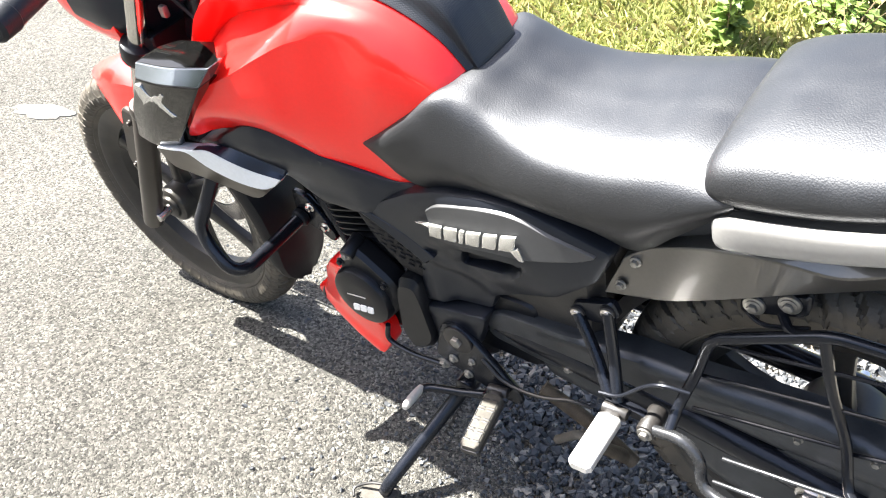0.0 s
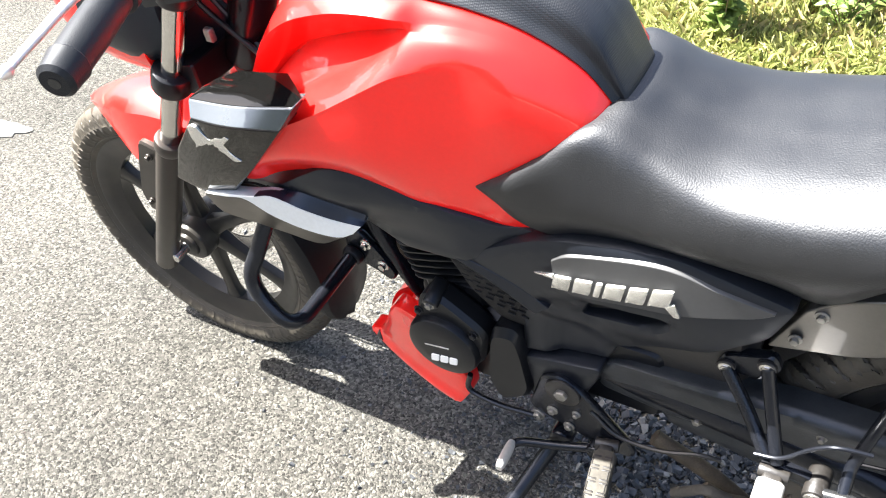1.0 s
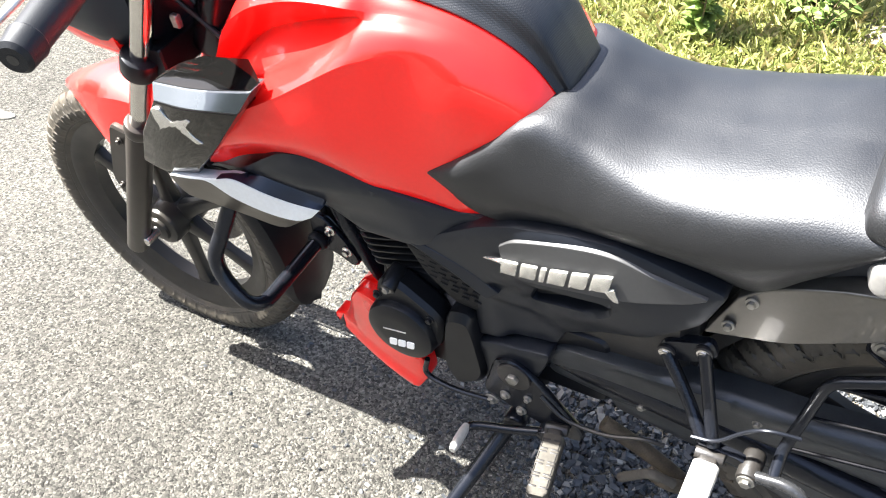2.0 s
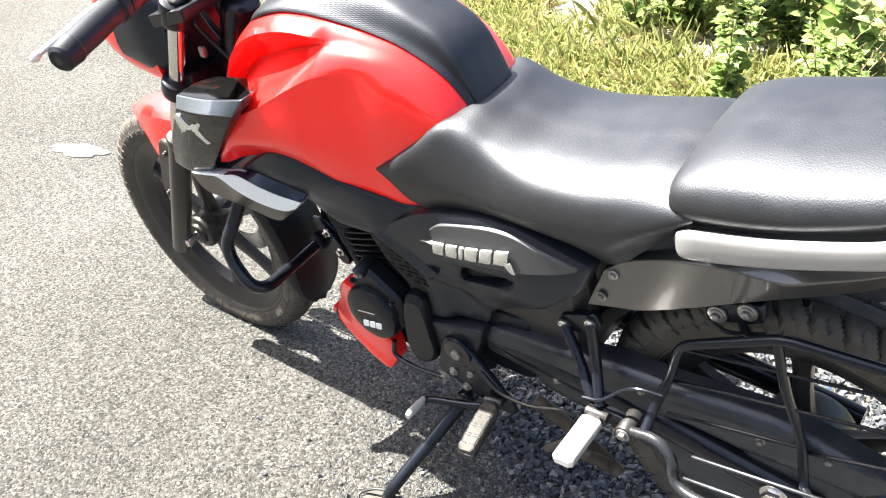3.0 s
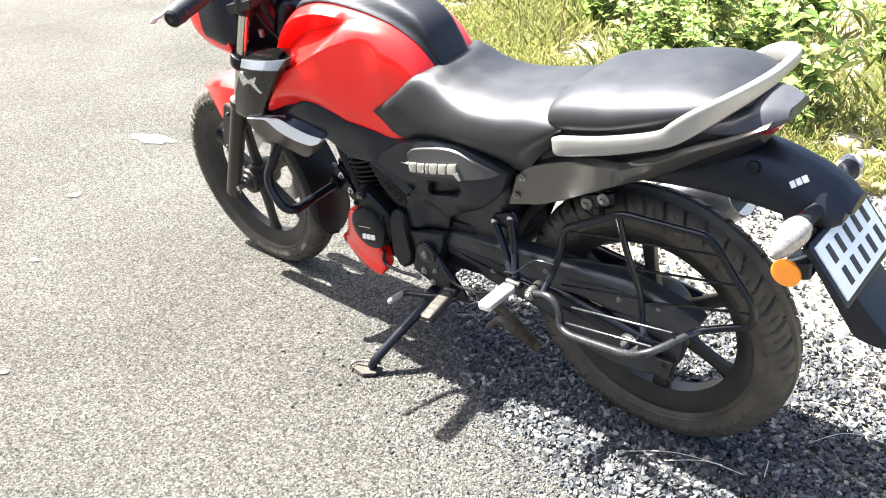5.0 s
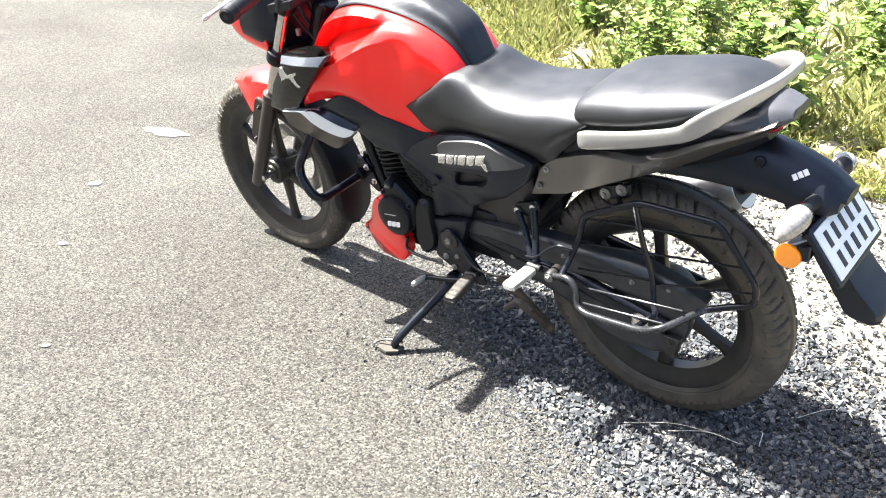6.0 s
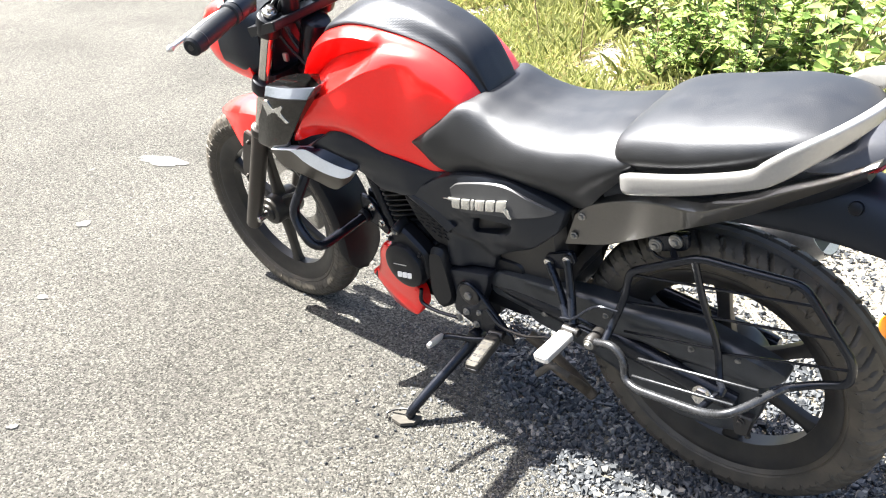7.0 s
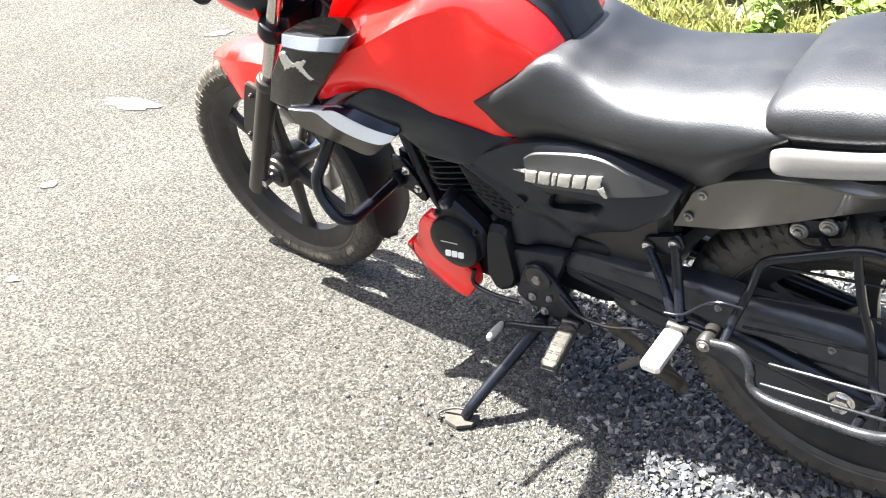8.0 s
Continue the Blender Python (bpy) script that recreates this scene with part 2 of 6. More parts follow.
CHIP = island_material("gravel_chip", (0.020, 0.023, 0.028), (0.225, 0.215, 0.195), 0.75, between=(0.72, (0.062, 0.068, 0.078)))
LEAF_GRASS = island_material("short_grass", (0.12, 0.15, 0.035), (0.34, 0.35, 0.12), 0.55, through_light=0.35)
LEAF_TALL = island_material("tall_grass_blade", (0.17, 0.20, 0.06), (0.42, 0.42, 0.19), 0.6, through_light=0.4)
LEAF_DRY = island_material("dry_grass", (0.30, 0.25, 0.10), (0.52, 0.46, 0.24), 0.7, through_light=0.2)
LEAF_WEED = island_material("weed_leaf", (0.10, 0.17, 0.045), (0.30, 0.38, 0.12), 0.5, through_light=0.45)
ROCK = island_material("pale_rock", (0.13, 0.11, 0.08), (0.20, 0.17, 0.125), 0.85)
TWIG = material("dry_twig", (0.16, 0.12, 0.07), 0.8, vary=0.3)
STRAW = material("dry_straw", (0.45, 0.42, 0.36), 0.7, vary=0.2)


# ---- mesh helpers ----
from mathutils import geometry


def mesh_from(name, verts, faces, mat, angle=35.0):
    me = bpy.data.meshes.new(name)
    me.from_pydata([tuple(v) for v in verts], [], faces)
    me.materials.append(mat)
    me.shade_smooth()
    me.set_sharp_from_angle(angle=radians(angle))
    return me


def part(name, geo, mat, parent, label="", angle=35.0):
    """One mesh under a thing or a part. geo: (vertices, faces), or a list of such pairs joined."""
    verts, faces = join(geo) if isinstance(geo, list) else geo
    me = mesh_from(name, verts, faces, mat, angle)
    bm = bmesh.new()
    bm.from_mesh(me)
    bmesh.ops.recalc_face_normals(bm, faces=bm.faces)
    bm.to_mesh(me)
    bm.free()
    ob = new(name, me)
    ob.parent = parent
    return tagged(ob, label) if label else ob


def join(pieces):
    verts, faces = [], []
    for v, f in pieces:
        k = len(verts)
        verts += list(v)
        faces += [tuple(i + k for i in face) for face in f]
    return verts, faces


def moved(geo, m):
    return [m @ Vector(v) for v in geo[0]], geo[1]


def flip(geo):
    """The same piece on the other side of the middle plane."""
    return [Vector((v[0], -v[1], v[2])) for v in geo[0]], [tuple(reversed(f)) for f in geo[1]]


def spline(points, n):
    """n points on a smooth line through the given ones."""
    pts = [np.array(p, float) for p in points]
    d = [0.0]
    for a, b in zip(pts, pts[1:]):
        d.append(d[-1] + max(1e-6, float(np.linalg.norm(b - a))) ** 0.5)
    out = []
    for s in np.linspace(0, d[-1], n):
        i = min(max(int(np.searchsorted(d, s, side="right")) - 1, 0), len(pts) - 2)
        p0 = pts[i - 1] if i > 0 else 2 * pts[0] - pts[1]
        p3 = pts[i + 2] if i + 2 < len(pts) else 2 * pts[-1] - pts[-2]
        p1, p2 = pts[i], pts[i + 1]
        h = (s - d[i]) / (d[i + 1] - d[i])
        out.append(0.5 * (2 * p1 + (p2 - p0) * h + (2 * p0 - 5 * p1 + 4 * p2 - p3) * h * h + (3 * p1 - p0 - 3 * p2 + p3) * h ** 3))
    return out


def fillet(points, r, n=5, closed=False):
    """A line of straight runs whose corners are rounded off."""
    pts = [np.array(p, float) for p in points]
    out, count = [], len(pts)
    for i, p in enumerate(pts):
        if not closed and i in (0, count - 1):
            out.append(p)
            continue
        a, b = pts[i - 1], pts[(i + 1) % count]
        ra = min(r, 0.45 * float(np.linalg.norm(a - p)))
        rb = min(r, 0.45 * float(np.linalg.norm(b - p)))
        pa = p + (a - p) / np.linalg.norm(a - p) * ra
        pb = p + (b - p) / np.linalg.norm(b - p) * rb
        for k in range(n + 1):
            h = k / n
            out.append((1 - h) ** 2 * pa + 2 * h * (1 - h) * p + h * h * pb)
    return out


def loft(rings, cap=True):
    """Skin over closed rings of equal length."""
    n = len(rings[0])
    verts = [Vector(v) for ring in rings for v in ring]
    faces = []
    for i in range(len(rings) - 1):
        for j in range(n):
            a, b = i * n + j, i * n + (j + 1) % n
            faces.append((a, b, b + n, a + n))
    if cap:
        faces.append(tuple(reversed(range(n))))
        faces.append(tuple(range((len(rings) - 1) * n, len(rings) * n)))
    return verts, faces


def tube(points, r, n=10, smooth=0, flat=1.0):
    """A round bar along a line; r: one radius or one for each given point; flat: height over width."""
    line = [np.array(p, float) for p in points]
    radii = list(r) if isinstance(r, (list, tuple)) else [r] * len(line)
    if smooth:
        both = spline([(*p, q) for p, q in zip(line, radii)], smooth)
        line, radii = [b[:3] for b in both], [float(b[3]) for b in both]
    rings = []
    up = None
    for i, p in enumerate(line):
        t = Vector(line[min(i + 1, len(line) - 1)] - line[max(i - 1, 0)]).normalized()
        if up is None:
            up = Vector((0, 0, 1)) if abs(t.z) < 0.9 else Vector((1, 0, 0))
        side = t.cross(up).normalized()
        up = side.cross(t).normalized()
        rings.append([Vector(p) + (side * math.cos(a) + up * (math.sin(a) * flat)) * radii[i] for a in (2 * math.pi * k / n for k in range(n))])
    return loft(rings)


def rod(p0, p1, r0, r1=None, n=20, edge=0.12):
    """A straight round bar with softened rims."""
    p0, p1 = Vector(p0), Vector(p1)
    r1 = r0 if r1 is None else r1
    length = (p1 - p0).length
    e0, e1 = min(edge * r0 * 2, length * 0.3), min(edge * r1 * 2, length * 0.3)
    d = (p1 - p0).normalized()
    return tube([p0, p0 + d * e0 * 0.3, p0 + d * e0, p1 - d * e1, p1 - d * e1 * 0.3, p1], [r0 - e0, r0 - e0 * 0.3, r0, r1, r1 - e1 * 0.3, r1 - e1], n)


def lathe(profile, centre, n=64, axis="y", bulge=None):
    """A body turned round an axle. profile: closed line of (radius, offset along the axle)."""
    verts, faces = [], []
    m = len(profile)
    for i in range(n):
        a = 2 * math.pi * i / n
        for j, (r, o) in enumerate(profile):
            rr = r - (bulge(a, o, r) if bulge else 0)
            verts.append(Vector((centre[0] + rr * math.cos(a), centre[1] + o, centre[2] + rr * math.sin(a))))
    for i in range(n):
        for j in range(m):
            a, b = i * m + j, i * m + (j + 1) % m
            c, d = ((i + 1) % n) * m + (j + 1) % m, ((i + 1) % n) * m + j
            faces.append((a, b, c, d))
    return verts, faces


def inside(p, poly):
    c = False
    for (x0, y0), (x1, y1) in zip(poly, poly[1:] + poly[:1]):
        if (y0 > p[1]) != (y1 > p[1]) and p[0] < (x1 - x0) * (p[1] - y0) / (y1 - y0) + x0:
            c = not c
    return c


def dense(poly, step):
    out = []
    for (x0, y0), (x1, y1) in zip(poly, poly[1:] + poly[:1]):
        k = max(1, int(math.hypot(x1 - x0, y1 - y0) / step))
        out += [(x0 + (x1 - x0) * i / k, y0 + (y1 - y0) * i / k) for i in range(k)]
    return out


def edge_distance(p, loops):
    best = 9.0
    for poly in loops:
        a = np.array(poly)
        b = np.roll(a, -1, axis=0)
        d = b - a
        t = np.clip(((np.array(p) - a) * d).sum(1) / np.maximum((d * d).sum(1), 1e-12), 0, 1)
        best = min(best, float(np.sqrt((((a + d * t[:, None]) - p) ** 2).sum(1)).min()))
    return best


def shell(outline, out, thick=0.02, side=-1, corner=0.012, edge=0.006, step=0.012, holes=()):
    """A moulded panel seen from the side: outline of (x, z), out(x, z): its distance from the middle plane, with rolled edges."""
    loops = []
    for poly in (outline, *holes):
        loops.append(dense([tuple(p) for p in fillet(poly, corner, 4, True)], min(step, 0.007)))
    pts, edges = [], []
    for loop in loops:
        k = len(pts)
        pts += loop
        edges += [(k + i, k + (i + 1) % len(loop)) for i in range(len(loop))]
    for loop in loops:
        arr = np.array(loop)
        t = np.roll(arr, -1, axis=0) - np.roll(arr, 1, axis=0)
        nrm = np.column_stack([-t[:, 1], t[:, 0]]) / np.maximum(np.linalg.norm(t, axis=1, keepdims=True), 1e-9)
        for p, q in zip(arr, nrm):
            for w in (0.25, 1.0):
                for sg in (1, -1):
                    c = tuple(p + q * sg * edge * w)
                    if inside(c, loops[0]) and not any(inside(c, h) for h in loops[1:]) and edge_distance(c, loops) > edge * w * 0.85:
                        pts.append(c)
    xs, ys = [p[0] for p in loops[0]], [p[1] for p in loops[0]]
    x = min(xs) + step / 2
    while x < max(xs):
        y = min(ys) + step / 2
        while y < max(ys):
            if inside((x, y), loops[0]) and not any(inside((x, y), h) for h in loops[1:]) and edge_distance((x, y), loops) > edge * 1.5:
                pts.append((x, y))
            y += step
        x += step
    vs, _, tris, _, _, _ = geometry.delaunay_2d_cdt([Vector(p) for p in pts], edges, [], 0, 1e-7)
    keep = []
    for t in tris:
        c = (sum(vs[i].x for i in t) / len(t), sum(vs[i].y for i in t) / len(t))
        if inside(c, loops[0]) and not any(inside(c, h) for h in loops[1:]):
            keep.append(tuple(t))
    front, back = [], []
    for v in vs:
        l = out(v.x, v.y)
        d = edge_distance((v.x, v.y), loops)
        drop = edge * (1 - math.sqrt(max(0.0, 1 - (1 - min(d, edge) / edge) ** 2)))
        shift = 2 * mid(v.y) if side > 0 else 0.0
        front.append(Vector((v.x, side * (l - drop) + shift, v.y)))
        back.append(Vector((v.x, side * max(l - thick, 0.0) + shift, v.y)))
    n = len(vs)
    faces = [t for t in keep] + [tuple(i + n for i in reversed(t)) for t in keep]
    count = {}
    for t in keep:
        for a, b in zip(t, t[1:] + t[:1]):
            count[(a, b)] = count.get((a, b), 0) + 1
    for a, b in count:
        if (b, a) not in count:
            faces.append((b, a, a + n, b + n))
    return front + back, faces


def plank(outline, y0, y1, corner=0.004, edge=0.003, step=0.02):
    """A flat piece cut to an outline in the side plane, reaching from y0 to y1."""
    poly = [tuple(p) for p in fillet(outline, corner, 3, True)]
    mid = np.mean(poly, axis=0)

    def ring(y, s):
        return [Vector((p[0] + (mid[0] - p[0]) * s, y, p[1] + (mid[1] - p[1]) * s)) for p in poly]

    w = max(1e-6, float(np.mean([np.linalg.norm(np.array(p) - mid) for p in poly])))
    s = edge / w
    sg = 1 if y1 > y0 else -1
    return loft([ring(y0, s), ring(y0 + sg * edge, 0), ring(y1 - sg * edge, 0), ring(y1, s)])


def mid(z):
    """Sideways place of the middle plane of the upper body at a height."""
    return 0.016 * max(0.0, z - 0.15)


def body_of(stations, around=14, along=3):
    """A symmetrical body: for each station x and then pairs (half width, height) from the bottom to the middle of the top."""
    k = len(stations)
    flat = spline([list(s) for s in stations], (k - 1) * along + 1)
    rings = []
    for s in flat:
        x, pairs = s[0], [(s[i], s[i + 1]) for i in range(1, len(s), 2)]
        pairs[-1] = (-mid(pairs[-1][1]), pairs[-1][1])
        half = spline(pairs, around)
        near = [Vector((x, -p[0], p[1])) for p in half]
        far = [Vector((x, p[0] + 2 * mid(p[1]), p[1])) for p in reversed(half[:-1])]
        rings.append(near + far)
    return loft(rings)


def box(x0, x1, y0, y1, z0, z1, edge=0.004):
    return plank([(x0, z0), (x1, z0), (x1, z1), (x0, z1)], y0, y1, edge, edge)


def bolt(x, y, z, r=0.008, side=-1, h=0.006):
    """Flanged bolt head pointing sideways."""
    flange = rod((x, y, z), (x, y + side * h * 0.45, z), r * 1.1, n=16)
    head = rod((x, y + side * h * 0.3, z), (x, y + side * h * 1.3, z), r * 0.72, n=6)
    return join([flange, head])


def grid_panel(rows, n, thick, side, back=None):
    """A faceted panel through rows of (x, half width, z); each row is a smooth line, each row a crease."""
    lines = [spline(r, n) for r in rows]
    k = len(lines)
    front = [Vector((p[0], side * p[1] + (2 * mid(p[2]) if side > 0 else 0), p[2])) for l in lines for p in l]
    rear = [Vector((p[0], side * (p[1] - thick) + (2 * mid(p[2]) if side > 0 else 0), p[2])) for l in lines for p in l]
    m = k * n
    faces = []
    for i in range(k - 1):
        for j in range(n - 1):
            q = (i * n + j, i * n + j + 1, (i + 1) * n + j + 1, (i + 1) * n + j)
            faces.append(q)
            faces.append(tuple(v + m for v in reversed(q)))
    rim = [j for j in range(n)] + [i * n + n - 1 for i in range(1, k)] + [(k - 1) * n + j for j in range(n - 2, -1, -1)] + [i * n for i in range(k - 2, 0, -1)]
    for u, v in zip(rim, rim[1:] + rim[:1]):
        faces.append((v, u, u + m, v + m))
    return front + rear, faces


def bevelled(ob, width=0.003, segments=3, angle=20):
    mod = ob.modifiers.new("bevel", "BEVEL")
    mod.width, mod.segments, mod.limit_method, mod.angle_limit = width, segments, "ANGLE", radians(angle)
    mod.harden_normals = False
    return ob


# ---- motorcycle: side plane x forward is minus, z up, y to its right ----
bike = tagged(new("motorcycle"), "red and black commuter motorcycle leaning on its side stand", "motorcycle")
bike.rotation_euler = (radians(10.5), 0, 0)
FRONT = (-1.326, -0.009, 0.292)
REAR = (0.0, 0.0, 0.306)


def tyre_profile(radius, width, bead, n=25):
    pts = [(bead, -width * 0.30), (bead + 0.010, -width * 0.40), (bead + 0.0125, -width * 0.425), (bead + 0.0150, -width * 0.415), (bead + 0.0175, -width * 0.450), (bead + (radius - bead) * 0.45, -width * 0.5), (bead + (radius - bead) * 0.52, -width * 0.504), (bead + (radius - bead) * 0.55, -width * 0.488)]
    for i in range(n):
        a = math.pi * (i / (n - 1) - 0.5)
        pts.append((radius - width * 0.40 * (1 - math.cos(a * 0.86)), width * 0.475 * math.sin(a * 0.98) / math.sin(math.pi * 0.49)))
    pts += [(bead + (radius - bead) * 0.45, width * 0.5), (bead + 0.0175, width * 0.45), (bead + 0.010, width * 0.40), (bead, width * 0.30)]
    return pts


def tread(pitch, radius):
    """Slanted grooves on both shoulders of a tyre."""
    def depth(a, o, r):
        if r < radius - 0.040:
            return 0.0
        s = (a * radius / pitch + abs(o) / pitch * 0.75 + (0.5 if o > 0 else 0)) % 1.0
        groove = 0.0090 if abs(o) > 0.010 and s < 0.15 else 0.0
        fine = 0.005 if abs(o) > 0.034 and 0.54 < s < 0.62 else 0.0
        ring = 0.006 if abs(abs(o) - 0.012) < 0.003 else 0.0
        return max(groove, fine, ring)
    return depth


def wheel(name, c, radius, width, spokes, phase, hub_r, hub_w, pitch):
    rim_r = 0.224
    prof = [(rim_r - 0.002, -width * 0.36), (rim_r + 0.006, -width * 0.36), (rim_r + 0.006, -width * 0.32), (rim_r - 0.006, -width * 0.28), (rim_r - 0.018, -width * 0.12),
            (rim_r - 0.018, width * 0.12), (rim_r - 0.006, width * 0.28), (rim_r + 0.006, width * 0.32), (rim_r + 0.006, width * 0.36), (rim_r - 0.002, width * 0.36),
            (rim_r - 0.016, width * 0.27), (rim_r - 0.034, width * 0.16), (rim_r - 0.036, -width * 0.16), (rim_r - 0.016, -width * 0.27)]
    ring = part(name, lathe(prof, c, 96), ALLOY, bike, "black cast alloy wheel with dusty road tyre")
    part("tyre", lathe(tyre_profile(radius, width, rim_r + 0.001), c, 560, bulge=tread(pitch, radius)), RUBBER, ring, "worn black road tyre with dusty sidewall")
    part("hub", [rod((c[0], c[1] - hub_w, c[2]), (c[0], c[1] + hub_w, c[2]), hub_r, n=32), rod((c[0], c[1] - hub_w * 1.15, c[2]), (c[0], c[1] + hub_w * 1.15, c[2]), hub_r * 0.62, n=24)], ALLOY, ring)
    for i in range(spokes):
        a = radians(phase + 360 / spokes * i)
        rings = []
        for q, w, d in ((hub_r * 0.7, 0.021, 0.017), (hub_r + 0.03, 0.0155, 0.013), (0.13, 0.013, 0.011), (0.172, 0.0145, 0.012), (0.198, 0.024, 0.014)):
            ring_pts = []
            for k in range(12):
                b = 2 * math.pi * k / 12
                u = math.copysign(abs(math.cos(b)) ** 0.6, math.cos(b)) * w
                v = math.copysign(abs(math.sin(b)) ** 0.6, math.sin(b)) * d
                ring_pts.append(Vector((c[0] + q * math.cos(a) - u * math.sin(a), c[1] + v, c[2] + q * math.sin(a) + u * math.cos(a))))
            rings.append(ring_pts)
        part("spoke", loft(rings), ALLOY, ring)
    return ring


front_wheel = wheel("front_wheel", FRONT, 0.296, 0.084, 6, 30, 0.042, 0.05, 0.034)
rear_wheel = wheel("rear_wheel", REAR, 0.306, 0.104, 6, 34, 0.065, 0.06, 0.046)
disc_c = (FRONT[0], FRONT[1] + 0.058, FRONT[2])
part("brake_disc", lathe([(0.078, -0.002), (0.118, -0.002), (0.120, 0), (0.118, 0.002), (0.078, 0.002), (0.076, 0)], disc_c, 64), CHROME, front_wheel, "drilled steel brake disc")

# -- fork and steering --
TOP, LOW = Vector((-1.018, -0.09, 0.93)), Vector((-1.367, -0.09, 0.262))


def on_fork(h, y=-0.09):
    v = TOP + (LOW - TOP) * h
    return Vector((v.x, y, v.z))


for y in (-0.09, 0.075):
    fork = part("fork_leg", [rod(on_fork(0.50, y), on_fork(1.0, y), 0.0225, 0.0215, 24), rod(on_fork(0.485, y), on_fork(0.52, y), 0.0255, n=24)], FORKLEG, bike, "dark painted front fork leg")
    part("fork_tube", rod(on_fork(0.05, y), on_fork(0.51, y), 0.0162, n=24), FORKTUBE, fork, "bright steel fork tube")
    part("axle_nut", [rod(on_fork(0.985, y - 0.012), on_fork(0.985, y + 0.02), 0.012, n=6), rod(on_fork(1.0, y), on_fork(1.018, y), 0.0085, n=12)], CHROME, fork, "bright steel axle nut")
part("front_axle", rod((FRONT[0], -0.10, FRONT[2]), (FRONT[0], 0.09, FRONT[2]), 0.0105), CHROME, bike)
clamp_low = on_fork(0.30)
part("fork_clamp", [rod(on_fork(0.275), on_fork(0.325), 0.030, n=24), rod(on_fork(0.275, 0.075), on_fork(0.325, 0.075), 0.030, n=24),
                    plank([(clamp_low.x - 0.03, clamp_low.z - 0.03), (clamp_low.x + 0.05, clamp_low.z - 0.018), (clamp_low.x + 0.05, clamp_low.z + 0.03), (clamp_low.x - 0.03, clamp_low.z + 0.02)], -0.09, 0.075)],
     CASE_BLACK, bike, "black lower fork clamp")
part("top_clamp", [plank([(-1.082, 0.862), (-0.985, 0.888), (-0.985, 0.910), (-1.088, 0.884)], -0.118, 0.103), rod(on_fork(0.03), on_fork(0.095), 0.029), rod(on_fork(0.03, 0.075), on_fork(0.095, 0.075), 0.029)], CASE_BLACK, bike, "black top clamp")
for y in (-0.09, 0.075):
    part("fork_cap", [rod(on_fork(0.032, y), on_fork(0.012, y), 0.0175, n=24), rod(on_fork(0.014, y), on_fork(-0.002, y), 0.0105, n=6)], CHROME, bike, "bright fork cap bolt")
part("head_tube", rod((-0.985, 0, 0.875), (-1.06, 0, 0.72), 0.034), STEEL_BLACK, bike)
part("fender_bracket", [plank([(-1.282, 0.572), (-1.240, 0.560), (-1.262, 0.50), (-1.312, 0.404), (-1.338, 0.398), (-1.343, 0.440), (-1.306, 0.523)], -0.086, -0.066, 0.010), bolt(-1.272, -0.086, 0.540, 0.0065), bolt(-1.322, -0.086, 0.428, 0.0065)], FORKLEG, bike, "dark metal fender bracket with two bolts")

# -- front fender --
def fender_rings(a0, a1, n, lift, width, drop, c=FRONT, base=0.30):
    rings = []
    for i in range(n):
        h = i / (n - 1)
        a = radians(a0 + (a1 - a0) * h)
        r = base + lift(h)
        w = width(h)
        ring = []
        prof = [(-w, -drop(h)), (-w * 1.0, -drop(h) * 0.55), (-w * 0.9, -drop(h) * 0.2), (-w * 0.6, -0.004), (0, 0.004), (w * 0.6, -0.004), (w * 0.9, -drop(h) * 0.2), (w, -drop(h) * 0.55), (w, -drop(h))]
        line = prof + [(y * 0.94, q - 0.004 if abs(y) < w * 0.95 else q) for y, q in reversed(prof)]
        for y, q in line:
            ring.append(Vector((c[0] + (r + q) * math.cos(a), c[1] + y, c[2] + (r + q) * math.sin(a))))
        rings.append(ring)
    return rings


part("front_fender", loft(fender_rings(119, 56, 30, lambda h: 0.004 + 0.078 * h ** 1.25, lambda h: 0.006 + 0.060 * math.sin(min(1.0, h * 1.7) * math.pi / 2), lambda h: 0.004 + 0.27 * min(h, 0.43) - 0.09 * max(0.0, h - 0.43))),
     RED, bike, "glossy red front fender")
part("mud_flap", loft(fender_rings(62, -19, 26, lambda h: 0.026 + 0.004 * h, lambda h: (0.058 + 0.010 * h) * math.sqrt(max(0.12, 1 - max(0.0, (h - 0.80) / 0.2) ** 2.2)), lambda h: 0.03 * (1 - 0.5 * max(0.0, (h - 0.8) / 0.2)))), PLASTIC_ROUGH, bike, "black plastic front mudguard tail")

# -- headlamp cowl --
cowl = part("headlamp_cowl", body_of([
    (-1.315, 0.03, 0.790, 0.06, 0.80, 0.07, 0.83, 0.05, 0.87, 0, 0.88),
    (-1.29, 0.06, 0.755, 0.092, 0.78, 0.100, 0.83, 0.08, 0.89, 0, 0.905),
    (-1.23, 0.07, 0.730, 0.102, 0.762, 0.108, 0.83, 0.09, 0.91, 0, 0.925),
    (-1.14, 0.06, 0.716, 0.098, 0.742, 0.104, 0.80, 0.09, 0.90, 0, 0.92)], 14, 5), RED, bike, "glossy red headlamp cowl")
part("inner_cowl", body_of([
    (-1.225, 0.06, 0.752, 0.106, 0.776, 0.113, 0.83, 0.093, 0.905, 0, 0.92),
    (-1.15, 0.06, 0.736, 0.104, 0.765, 0.111, 0.83, 0.095, 0.915, 0, 0.935),
    (-1.10, 0.05, 0.745, 0.080, 0.775, 0.090, 0.83, 0.07, 0.90, 0, 0.92)], 12, 4), PLASTIC, cowl, "black rear of the headlamp cowl")
